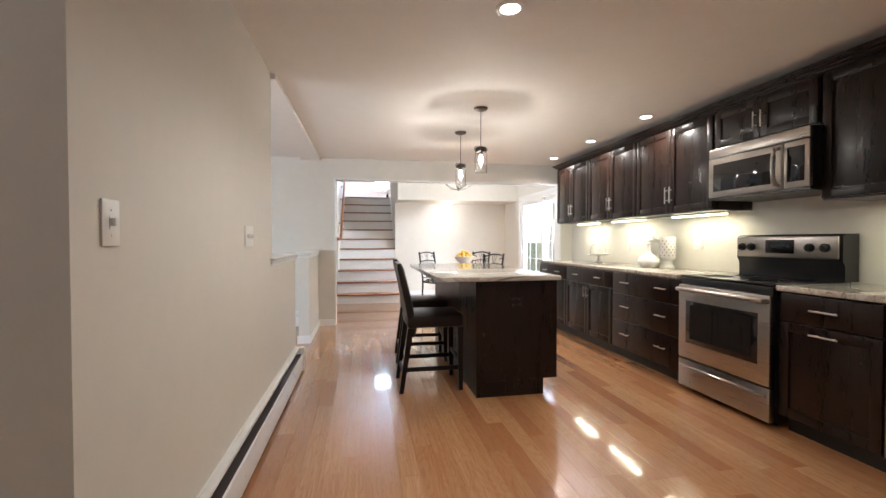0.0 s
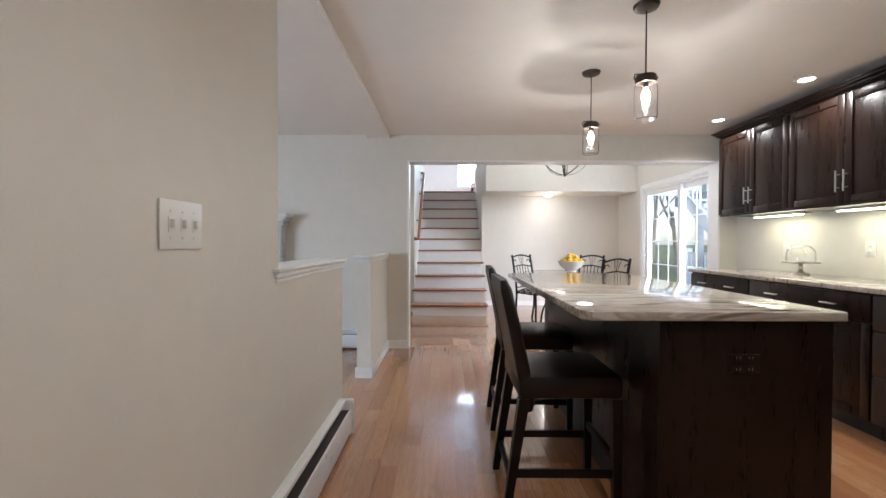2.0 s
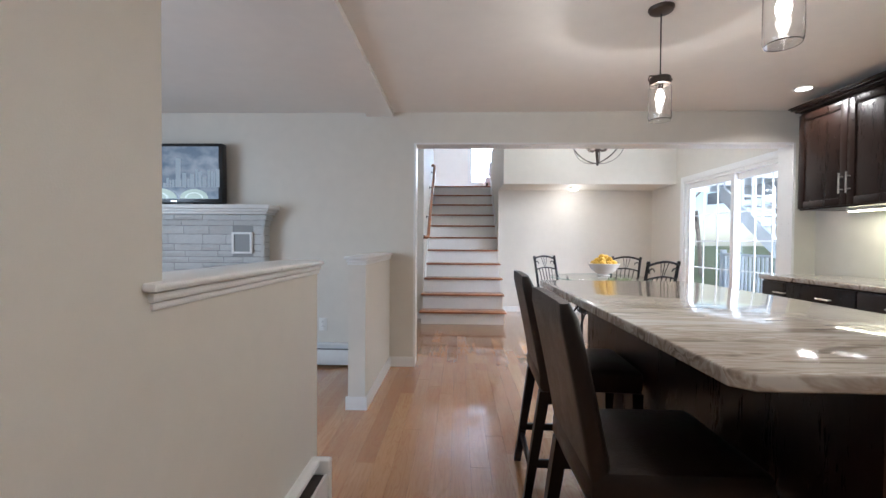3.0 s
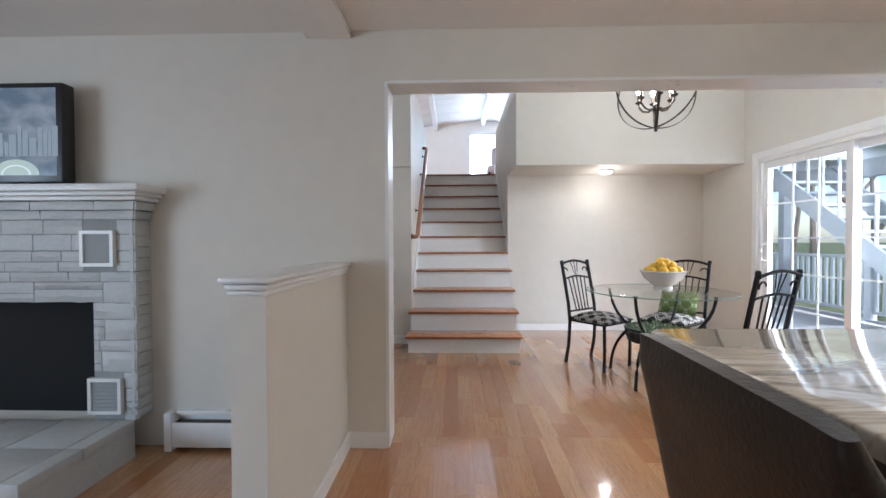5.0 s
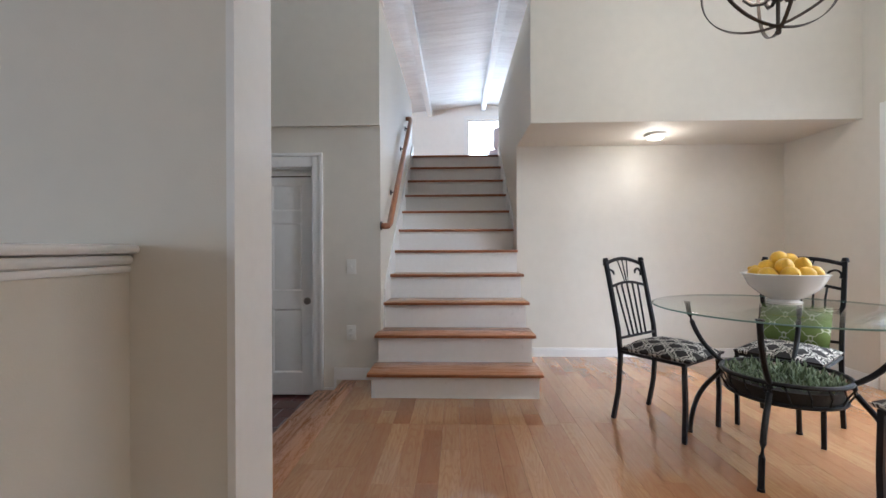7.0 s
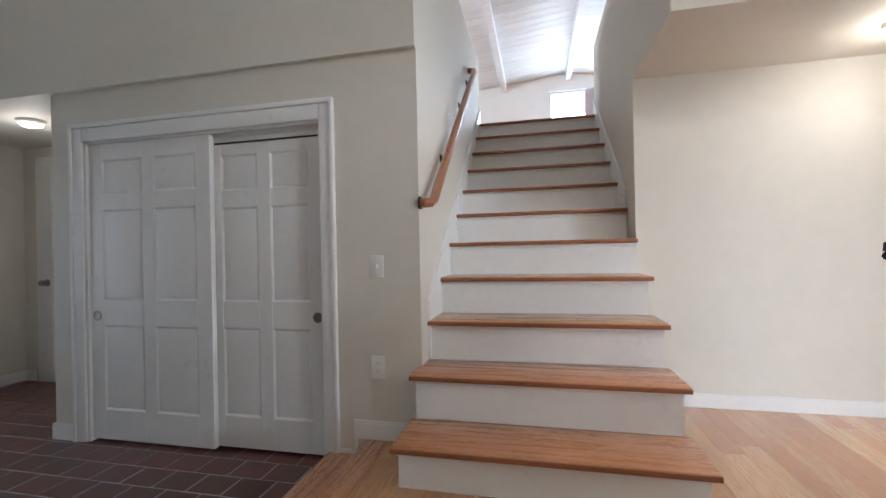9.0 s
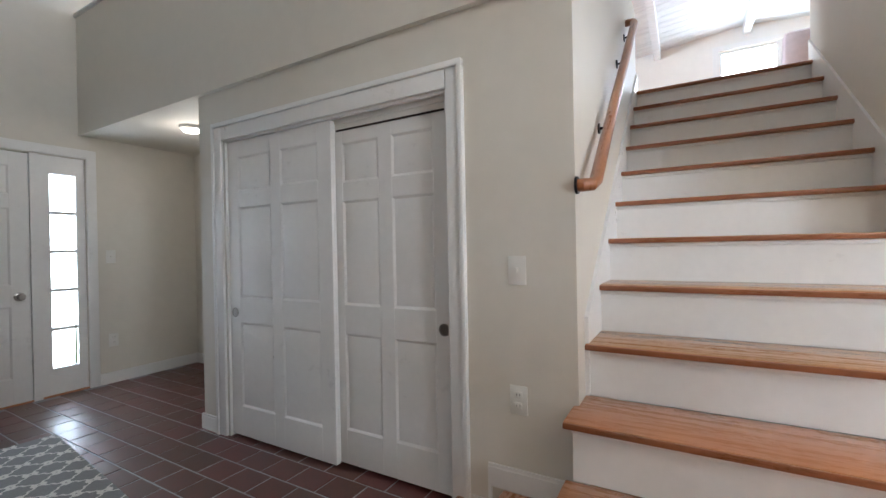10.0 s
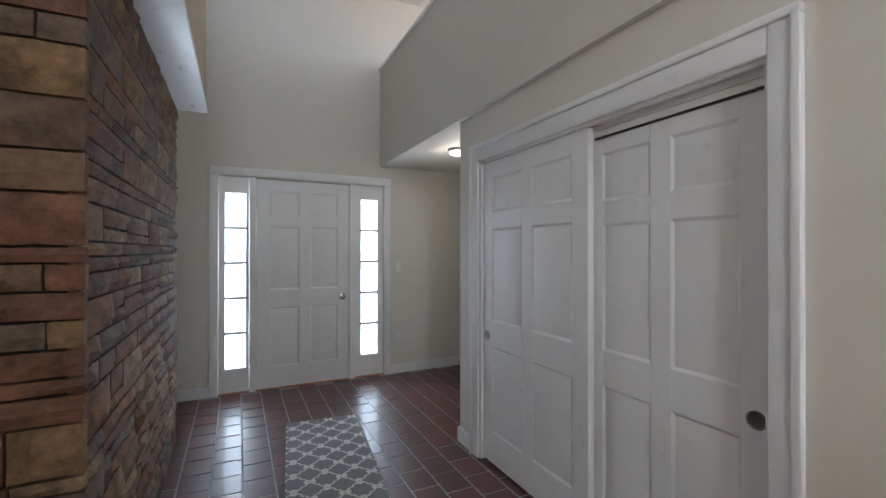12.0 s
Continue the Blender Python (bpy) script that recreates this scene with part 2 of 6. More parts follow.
def oak_boards(name):
    """Varnished red oak strips: each board its own tone, straight grain, cathedral rings and open pores."""
    m = bpy.data.materials.new(name)
    m.use_nodes = True
    n, l = m.node_tree.nodes, m.node_tree.links
    b = n["Principled BSDF"]
    ge, oi = n.new("ShaderNodeNewGeometry"), n.new("ShaderNodeObjectInfo")

    def op(kind, *ins):
        k = n.new("ShaderNodeMath")
        k.operation = kind
        for i, v in enumerate(ins):
            if isinstance(v, (int, float)):
                k.inputs[i].default_value = v
            else:
                l.new(v, k.inputs[i])
        return k.outputs[0]

    board = op("FRACT", op("ADD", op("MULTIPLY", oi.outputs["Random"], 7.31), ge.outputs["Random Per Island"]))
    sp, cb = n.new("ShaderNodeSeparateXYZ"), n.new("ShaderNodeCombineXYZ")
    l.new(ge.outputs["Position"], sp.inputs[0])
    l.new(sp.outputs[0], cb.inputs[0])
    l.new(op("ADD", sp.outputs[1], op("MULTIPLY", board, 61.0)), cb.inputs[1])
    l.new(op("MULTIPLY", board, 17.0), cb.inputs[2])

    def noise(scale, detail, stretch, distort=0.0):
        mp, t = n.new("ShaderNodeMapping"), n.new("ShaderNodeTexNoise")
        mp.inputs["Scale"].default_value = stretch
        l.new(cb.outputs[0], mp.inputs[0])
        l.new(mp.outputs[0], t.inputs["Vector"])
        t.inputs["Scale"].default_value, t.inputs["Detail"].default_value, t.inputs["Distortion"].default_value = scale, detail, distort
        return t.outputs[0]

    def ramp(v, lo, hi):
        r = n.new("ShaderNodeMapRange")
        r.inputs["From Min"].default_value, r.inputs["From Max"].default_value = lo, hi
        l.new(v, r.inputs[0])
        return r.outputs[0]

    def blend(f, x, y, kind="MIX"):
        k = n.new("ShaderNodeMix")
        k.data_type, k.blend_type = "RGBA", kind
        if isinstance(f, float):
            k.inputs["Factor"].default_value = f
        else:
            l.new(f, k.inputs["Factor"])
        for name_, v in (("A", x), ("B", y)):
            if isinstance(v, tuple):
                k.inputs[name_].default_value = (*v, 1)
            else:
                l.new(v, k.inputs[name_])
        return k.outputs["Result"]

    swirl = noise(3.0, 2, (4.0, 0.55, 1.0), 0.4)
    rings = ramp(op("SINE", op("MULTIPLY", swirl, 95.0)), 0.1, 1.0)
    streak = ramp(noise(5.0, 5, (16.0, 0.5, 1.0)), 0.36, 0.66)
    pores = ramp(noise(9.0, 3, (42.0, 1.3, 1.0)), 0.60, 0.74)
    col = blend(ramp(board, 0.0, 1.0), (0.375, 0.170, 0.071), (0.565, 0.320, 0.150))
    col = blend(op("MULTIPLY", streak, 0.42), col, (0.36, 0.150, 0.060))
    col = blend(op("MULTIPLY", rings, 0.26), col, (0.30, 0.105, 0.036))
    col = blend(op("MULTIPLY", pores, 0.45), col, (0.22, 0.075, 0.028))
    l.new(col, b.inputs["Base Color"])
    b.inputs["Roughness"].default_value = 0.24
    b.inputs["Coat Weight"].default_value = 0.9
    b.inputs["Coat Roughness"].default_value = 0.07
    wv = n.new("ShaderNodeTexNoise")
    wv.inputs["Scale"].default_value, wv.inputs["Detail"].default_value = 9, 3
    l.new(cb.outputs[0], wv.inputs["Vector"])
    bp = n.new("ShaderNodeBump")
    bp.inputs["Strength"].default_value, bp.inputs["Distance"].default_value = 0.10, 0.006
    l.new(wv.outputs[0], bp.inputs["Height"])
    for k in ("Normal", "Coat Normal"):
        l.new(bp.outputs[0], b.inputs[k])
    return m


PAINT = mat("wall_paint", (0.67, 0.635, 0.567), 0.62, grain=0.035, grain_scale=1.3, bump=0.12, bump_scale=220)
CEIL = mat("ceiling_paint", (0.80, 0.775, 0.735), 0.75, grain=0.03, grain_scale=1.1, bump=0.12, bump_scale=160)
WHITE = mat("white_trim_paint", (0.78, 0.775, 0.76), 0.32, grain=0.03, grain_scale=3, bump=0.05, bump_scale=90)
OAK = oak_boards("oak_floor")
TREAD = mat("oak_tread", (0.49, 0.222, 0.095), 0.28, grain=0.06, grain_scale=5, bump=0.02, bump_scale=40, coat=0.4, stretch=(0.6, 9, 6), island=0.08)
TREADLONG = mat("oak_edge", (0.47, 0.205, 0.088), 0.28, grain=0.17, grain_scale=5, bump=0.05, bump_scale=40, coat=0.4, stretch=(9, 0.6, 6))
# oak darkened for nosings: the front edge's shade is put into the colour
NOSING_SHADED = mat("oak_nosing_shaded", (0.27, 0.092, 0.036), 0.3, grain=0.2, grain_scale=5, coat=0.3, stretch=(0.6, 9, 6))
RAILWOOD = mat("handrail_wood", (0.33, 0.125, 0.05), 0.3, grain=0.25, grain_scale=6, coat=0.4, stretch=(6, 0.6, 0.6))
ESPRESSO = mat("espresso_wood", (0.0135, 0.0064, 0.0042), 0.30, grain=0.35, grain_scale=4, bump=0.03, bump_scale=30, spec=0.34, stretch=(5, 5, 0.5))
GRANITE = granite("veined_granite")
STEEL = mat("stainless_steel", (0.38, 0.35, 0.32), 0.31, 1.0, grain=0.05, grain_scale=3, bump=0.012, bump_scale=90, stretch=(1, 1, 30))
NICKEL = mat("brushed_nickel", (0.66, 0.64, 0.60), 0.28, 1.0)
KNOBMETAL = mat("dark_nickel", (0.34, 0.32, 0.30), 0.3, 1.0, grain=0.1, grain_scale=12)
SOCKETSLOT = mat("socket_slot", (0.20, 0.19, 0.175), 0.6)
BLACKGLASS = mat("black_glass", (0.008, 0.008, 0.009), 0.06, spec=0.6)
BLACK = mat("black_enamel", (0.012, 0.012, 0.013), 0.28)
LEATHER = mat("dark_leather", (0.014, 0.0085, 0.006), 0.38, grain=0.25, grain_scale=9, bump=0.25, bump_scale=130, spec=0.32)
STOOLWOOD = mat("dark_stool_wood", (0.009, 0.005, 0.0038), 0.35, grain=0.3, grain_scale=5, spec=0.25, stretch=(4, 4, 0.6))
IRON = mat("black_iron", (0.016, 0.016, 0.018), 0.42, 0.6, grain=0.3, grain_scale=20, bump=0.1, bump_scale=120)
BRONZE = mat("dark_bronze", (0.07, 0.055, 0.045), 0.4, 0.8, grain=0.2, grain_scale=14)
CERAMIC = mat("white_ceramic", (0.74, 0.72, 0.68), 0.16, grain=0.02, grain_scale=4)
LEMON = mat("lemon_peel", (0.78, 0.46, 0.035), 0.42, grain=0.15, grain_scale=12, bump=0.3, bump_scale=140)
PLASTIC = mat("white_plastic", (0.76, 0.75, 0.71), 0.35, grain=0.015, grain_scale=6)
DARKSLOT = mat("dark_slot", (0.03, 0.022, 0.02), 0.6)
TILE = mat("quarry_tile", (0.105, 0.036, 0.028), 0.38, grain=0.35, grain_scale=7, bump=0.14, bump_scale=22, island=0.22, coat=0.2)
GROUT = mat("grout", (0.33, 0.34, 0.355), 0.85, grain=0.2, grain_scale=12, bump=0.2, bump_scale=120)
STONE = sandstone("rust_sandstone")
MORTAR = mat("dark_mortar", (0.025, 0.021, 0.018), 0.95, grain=0.3, grain_scale=14, bump=0.4, bump_scale=80)
WHITEBRICK = mat("painted_stone", (0.52, 0.53, 0.525), 0.5, grain=0.1, grain_scale=8, bump=0.9, bump_scale=26, island=0.05)
GREYJOINT = mat("painted_joint", (0.31, 0.315, 0.315), 0.8, grain=0.1, grain_scale=10, bump=0.3, bump_scale=70)
PLANKWHITE = mat("whitewashed_pine", (0.73, 0.77, 0.80), 0.6, grain=0.13, grain_scale=3.2, bump=0.08, bump_scale=40, stretch=(0.6, 5, 3), island=0.06)
PINE = mat("knotty_pine", (0.46, 0.36, 0.26), 0.6, grain=0.22, grain_scale=3.2, bump=0.08, bump_scale=40, stretch=(0.6, 5, 3))
SEATCLOTH = trellis("lattice_seat_cloth", (0.018, 0.015, 0.014), (0.56, 0.52, 0.46), (50, 50, 1), 0.18, (0.55, 0.88))
GREENCLOTH = trellis("green_lattice_cloth", (0.17, 0.245, 0.07), (0.60, 0.64, 0.50), (52, 52, 1), 0.14)
RUGCLOTH = trellis("grey_lattice_wool", (0.20, 0.20, 0.205), (0.62, 0.60, 0.57), (36, 36, 1), 0.30)
LEAF = mat("succulent_leaf", (0.15, 0.20, 0.105), 0.5, grain=0.4, grain_scale=20, island=0.35)
PANE = glass("window_pane")
JARGLASS = glass("clear_jar_glass")
TABLEGLASS = sheet_glass("table_glass", (0.95, 0.985, 0.97))
LAMPLENS = glow("lamp_lens", (1.0, 0.90, 0.76), 9.0)
BULB = glow("bulb", (1.0, 0.88, 0.70), 34.0)
STRIP = glow("strip_lens", (1.0, 0.90, 0.55), 7.0)

# ---- builders ----
def box(bm, x0, y0, z0, x1, y1, z1, bevel=0.0):
    """An upright box between two corners, with its edges rounded by bevel."""
    xs, ys, zs = sorted((x0, x1)), sorted((y0, y1)), sorted((z0, z1))
    v = [bm.verts.new((x, y, z)) for x in xs for y in ys for z in zs]
    f = [bm.faces.new([v[i] for i in q]) for q in ((0, 1, 3, 2), (4, 6, 7, 5), (0, 4, 5, 1), (2, 3, 7, 6), (0, 2, 6, 4), (1, 5, 7, 3))]
    if bevel:
        edges = list({e for q in f for e in q.edges})
        bmesh.ops.bevel(bm, geom=edges, offset=bevel, segments=2, profile=0.5, affect="EDGES")
    return v


def rod(bm, a, b, r, sides=10, r2=None):
    """A round bar from a to b."""
    a, b = Vector(a), Vector(b)
    d = b - a
    m = Matrix.Translation((a + b) / 2) @ d.to_track_quat("Z", "Y").to_matrix().to_4x4()
    bmesh.ops.create_cone(bm, cap_ends=True, segments=sides, radius1=r, radius2=r if r2 is None else r2, depth=d.length, matrix=m)


def tube(bm, pts, r, sides=8, square=False):
    """A bar swept along a line of points."""
    pts = [Vector(p) for p in pts]
    rings = []
    n = 4 if square else sides
    up = Vector((0, 0, 1))
    for i, p in enumerate(pts):
        d = (pts[min(i + 1, len(pts) - 1)] - pts[max(i - 1, 0)]).normalized()
        ref = up if abs(d.dot(up)) < 0.95 else Vector((0, 1, 0))
        s = d.cross(ref).normalized()
        t = s.cross(d)
        off = math.pi / 4 if square else 0
        rings.append([bm.verts.new(p + (s * math.cos(off + 2 * math.pi * k / n) + t * math.sin(off + 2 * math.pi * k / n)) * r) for k in range(n)])
    for a, b in zip(rings, rings[1:]):
        for k in range(n):
            bm.faces.new((a[k], a[(k + 1) % n], b[(k + 1) % n], b[k]))
    bm.faces.new(rings[0][::-1])
    bm.faces.new(rings[-1])


def lathe(bm, profile, sides=32, centre=(0, 0, 0), caps=True):
    """A turned shape from (radius, height) pairs."""
    c = Vector(centre)
    rings = [[bm.verts.new(c + Vector((max(r, 1e-4) * math.cos(2 * math.pi * k / sides), max(r, 1e-4) * math.sin(2 * math.pi * k / sides), z))) for k in range(sides)] for r, z in profile]
    for a, b in zip(rings, rings[1:]):
        for k in range(sides):
            bm.faces.new((a[k], a[(k + 1) % sides], b[(k + 1) % sides], b[k]))
    loop = max(abs(profile[0][0] - profile[-1][0]), abs(profile[0][1] - profile[-1][1])) < 1e-6
    if not caps or loop:
        return
    if profile[0][0] > 0.002:
        bm.faces.new(rings[0][::-1])
    if profile[-1][0] > 0.002:
        bm.faces.new(rings[-1])


def mesh(name, bm, material, smooth=None):
    bmesh.ops.recalc_face_normals(bm, faces=bm.faces)
    me = bpy.data.meshes.new(name)
    bm.to_mesh(me)
    bm.free()
    me.materials.append(material)
    if smooth is not None:
        me.polygons.foreach_set("use_smooth", [True] * len(me.polygons))
        me.set_sharp_from_angle(angle=radians(smooth))
    return me


def part(name, bm, material, parent, label="", smooth=35):
    ob = new(name, mesh(name, bm, material, smooth))
    ob.parent = parent
    if label:
        tagged(ob, label)
    return ob


def thing(name, label, category, at=(0, 0, 0), turn=0.0, group="", kind=""):
    ob = new(name)
    ob.empty_display_size = 0.1
    ob.matrix_world = pose(*at, 0, 0, turn)
    return tagged(ob, label, category, group, kind)


def solid(name, boxes, material, label="", category="", kind="structure", bevel=0.0):
    bm = bmesh.new()
    for b in boxes:
        box(bm, *b, bevel=bevel)
    ob = new(name, mesh(name, bm, material, 35 if bevel else None))
    return tagged(ob, label, category, kind=kind)


def child(name, boxes, material, parent, label="", bevel=0.0):
    bm = bmesh.new()
    for b in boxes:
        box(bm, *b, bevel=bevel)
    return part(name, bm, material, parent, label)


# ---- the plan, in metres ----
XL, XR = -0.732, 3.11            # kitchen side walls
YB, YC = -2.5, 6.46              # wall behind the start, wall between kitchen and dining area
CEILING, OPEN_TOP = 2.36, 2.075
FOYER = -0.165
LOFT_Y, LOFT_Z, LOFT_TOP = 8.90, 2.037, 3.045
BACK = 9.685
UP_FLOOR = 2.32
XF = -4.80                       # entrance wall
ROOF = 4.36
YU = 15.4                        # far wall upstairs
XW = -4.95

# walls of kitchen and living room
# the gap at z 2.7-3.9 is made up, unseen, for the high fill lamp
solid("wall_kitchen_east", [(XR, YB, -0.3, XR + 0.15, 6.78, 4.9), (XR, 6.78, 2.03, XR + 0.15, 8.68, 2.7), (XR, 6.78, 3.9, XR + 0.15, 8.68, 4.9), (XR, 7.54, 2.7, XR + 0.15, 8.68, 3.9), (XR, 6.78, -0.3, XR + 0.15, 8.68, 0.02), (XR, 8.68, -0.3, XR + 0.15, YU, 4.9)], PAINT, "warm beige painted plaster wall with a patio door opening", "wall")
solid("wall_kitchen_west", [(XL - 0.15, 1.365, 0, XL, 3.43, CEILING)], PAINT, "warm beige painted wall beside the kitchen", "wall")
solid("wall_half", [(XL - 0.15, 3.43, 0, XL, 4.43, 1.035)], PAINT, "beige painted half wall between kitchen and living room", "wall")
solid("wall_stub", [(-0.852, 5.43, 0, -0.732, YC, 1.018)], PAINT, "short beige half wall ending in a squared post", "wall")
solid("wall_dining_front", [(XW, YC, -0.3, -0.51, 6.635, 4.9), (-0.51, YC, OPEN_TOP, 2.92, 6.635, 4.9), (2.92, YC, 0, XR, 6.635, 4.9)], PAINT, "beige painted wall with a wide cased opening", "wall")
solid("wall_kitchen_back", [(XW, YB - 0.15, 0, XR, YB, CEILING)], PAINT, "beige painted wall behind the kitchen", "wall")
# the gap at y 1.1-4.1 is added, out of view, for the fill lamp
solid("wall_living_west", [(XW, YB, -0.3, XF, 1.1, CEILING), (XW, 4.1, -0.3, XF, YC, CEILING), (XW, 1.1, 0, XF, 4.1, 0.55), (XW, 1.1, 2.05, XF, 4.1, CEILING)], PAINT, "beige painted living room wall", "wall")
solid("ceiling_kitchen", [(XW, YB - 0.15, CEILING, XR, YC, CEILING + 0.2)], CEIL, "smooth off-white painted ceiling", "ceiling")
solid("ceiling_beam", [(-0.95, 3.43, 2.32, -0.70, YC - 0.002, CEILING - 0.002)], CEIL, "shallow boxed ceiling beam painted off-white", "beam")

# casing of the wide opening
cas = thing("opening_casing", "white painted jamb lining of the wide opening", "trim", kind="structure")
child("jamb", [(-0.512, YC - 0.004, 0, -0.494, 6.639, OPEN_TOP)], WHITE, cas)
child("jamb", [(2.90, YC - 0.004, 0, 2.922, 6.639, OPEN_TOP)], WHITE, cas)
child("lintel_lining", [(-0.494, YC - 0.004, OPEN_TOP - 0.012, 2.90, 6.639, OPEN_TOP + 0.004)], WHITE, cas)


def cap(name, x0, y0, x1, y1, z):
    """A moulded shelf cap on a half wall: board over cove."""
    bm = bmesh.new()
    box(bm, x0 - 0.028, y0 - 0.028, z + 0.022, x1 + 0.028, y1, z + 0.042, 0.008)
    box(bm, x0 - 0.015, y0 - 0.015, z - 0.002, x1 + 0.015, y1, z + 0.0219, 0.011)
    box(bm, x0 - 0.006, y0 - 0.006, z - 0.018, x1 + 0.006, y1, z - 0.0021, 0.004)
    return tagged(new(name, mesh(name, bm, WHITE, 35)), "white moulded wooden cap on the half wall", "trim", kind="structure")


cap("trim_cap", XL - 0.15, 3.43 - 0.03, XL, 4.45, 1.035)
cap("trim_cap", -0.852, 5.43, -0.732, YC, 1.018)


def baseboard(runs, z=0.0, h=0.09):
    """Runs of skirting: (x0, y0, x1, y1) as plan rectangles."""
    bm = bmesh.new()
    for x0, y0, x1, y1 in runs:
        box(bm, x0, y0, z, x1, y1, z + h - 0.014)
        cx, cy = (x1 - x0), (y1 - y0)
        if abs(cx) < abs(cy):
            box(bm, x0 + cx * 0.2, y0, z + h - 0.014, x1 - cx * 0.2, y1, z + h)
        else:
            box(bm, x0, y0 + cy * 0.2, z + h - 0.014, x1, y1 - cy * 0.2, z + h)
    ob = new("baseboard", mesh("baseboard", bm, WHITE))
    return tagged(ob, "white painted baseboard along the wall", "baseboard", kind="structure")


baseboard([(-0.732, 5.43, -0.717, YC), (-0.866, 5.415, -0.717, 5.43), (-0.717, YC - 0.015, -0.512, YC)])
baseboard([(0.61, BACK - 0.015, XR, BACK), (XR - 0.015, 8.77, XR, BACK - 0.015)], 0, 0.085)

# dining area, stairwell and loft
solid("wall_dining_back", [(0.575, BACK, 0, XR, BACK + 0.12, LOFT_Z)], PAINT, "pale beige dining wall under the loft", "wall")
solid("wall_stair_east", [(0.575, BACK + 0.12, 0, 0.69, 11.3, LOFT_Z), (0.575, LOFT_Y + 0.115, LOFT_Z, 0.69, 11.42, LOFT_TOP)], PAINT, "white lit stairwell wall", "wall")
solid("wall_stair_west", [(-0.74, 9.04, FOYER, -0.622, 11.3, LOFT_Z), (-0.74, LOFT_Y + 0.115, LOFT_Z, -0.622, 11.42, LOFT_TOP)], PAINT, "white lit stairwell wall with the handrail", "wall")
solid("wall_loft_guard_east", [(0.575, LOFT_Y, LOFT_Z - 0.002, XR, LOFT_Y + 0.115, LOFT_TOP)], PAINT, "pale beige loft guard wall above the dining area", "wall")
solid("wall_loft_guard_west", [(XF, LOFT_Y, LOFT_Z - 0.002, -0.622, LOFT_Y + 0.115, LOFT_TOP)], PAINT, "pale beige loft guard wall above the closet", "wall")
solid("trim_guard_cap", [(0.555, LOFT_Y - 0.02, LOFT_TOP, XR, LOFT_Y + 0.135, LOFT_TOP + 0.03)], WHITE, "white cap on the loft guard wall", "trim", bevel=0.006)
solid("trim_guard_cap", [(XF, LOFT_Y - 0.02, LOFT_TOP, -0.602, LOFT_Y + 0.135, LOFT_TOP + 0.03)], WHITE, "white cap on the loft guard wall", "trim", bevel=0.006)
solid("ceiling_loft_soffit", [(0.69, LOFT_Y + 0.115, LOFT_Z, XR, YU, UP_FLOOR - 0.02), (XF, LOFT_Y + 0.115, LOFT_Z, -0.74, YU, UP_FLOOR - 0.02)], PAINT, "beige painted underside of the loft", "ceiling")
solid("floor_upstairs", [(0.69, LOFT_Y + 0.115, UP_FLOOR - 0.02, XR, YU, UP_FLOOR), (XF, LOFT_Y + 0.115, UP_FLOOR - 0.02, -0.74, YU, UP_FLOOR), (-0.74, 11.42, UP_FLOOR - 0.3, 0.69, YU, UP_FLOOR)], TREAD, "oak floor of the upper storey", "floor")
# wears the paler ceiling paint, unlike the other walls
solid("wall_upstairs_back", [(XW, YU, 2.0, 0.25, YU + 0.15, 4.9), (2.6, YU, 2.0, XR + 0.15, YU + 0.15, 4.9), (0.25, YU, 2.0, 2.6, YU + 0.15, 2.95), (0.25, YU, 4.05, 2.6, YU + 0.15, 4.9)], CEIL, "upstairs wall in the off-white ceiling paint", "wall")

# closet wall and recess
solid("wall_closet", [(-3.06, 8.93, FOYER - 0.1, -2.80, 9.04, LOFT_Z), (-1.17, 8.93, FOYER - 0.1, -0.622, 9.04, LOFT_Z), (-2.80, 8.93, 1.71, -1.17, 9.04, LOFT_Z), (-3.06, 9.04, FOYER - 0.1, -2.95, 9.89, LOFT_Z), (-2.95, 9.62, FOYER - 0.1, -0.74, 9.74, LOFT_Z)], PAINT, "beige painted wall around the closet", "wall")
solid("wall_recess_back", [(XF, 9.89, FOYER - 0.1, -2.95, 10.0, LOFT_Z)], PAINT, "beige painted wall in the entrance recess", "wall")
solid("wall_entrance", [(XW, 6.60, FOYER - 0.1, XF, 7.39, 4.9), (XW, 8.945, FOYER - 0.1, XF, YU, 4.9), (XW, 7.39, 1.83, XF, 8.945, 4.9)], PAINT, "beige painted entrance wall rising to the roof", "wall")
baseboard([(-3.06, 8.916, -2.89, 8.93), (-3.075, 8.916, -3.06, 9.89), (XF + 0.015, 9.875, -4.68, 9.89), (XF, 9.02, XF + 0.015, 9.89), (XF, 6.64, XF + 0.015, 7.315), (-1.08, 8.916, -1.0, 8.93)], FOYER, 0.1)
baseboard([(-1.0, 8.916, -0.64, 8.93)], 0.0, 0.095)
solid("baseboard_riser", [(-1.0, 8.917, FOYER, -0.985, 8.929, 0.0)], WHITE, "white upright of the stepped baseboard", "baseboard")

# roof of the double-height part: white boards between rafters
bm = bmesh.new()
RIDGE = 0.6


def roof_z(x):
    return ROOF + 0.03 - 0.10 * abs(x - RIDGE)


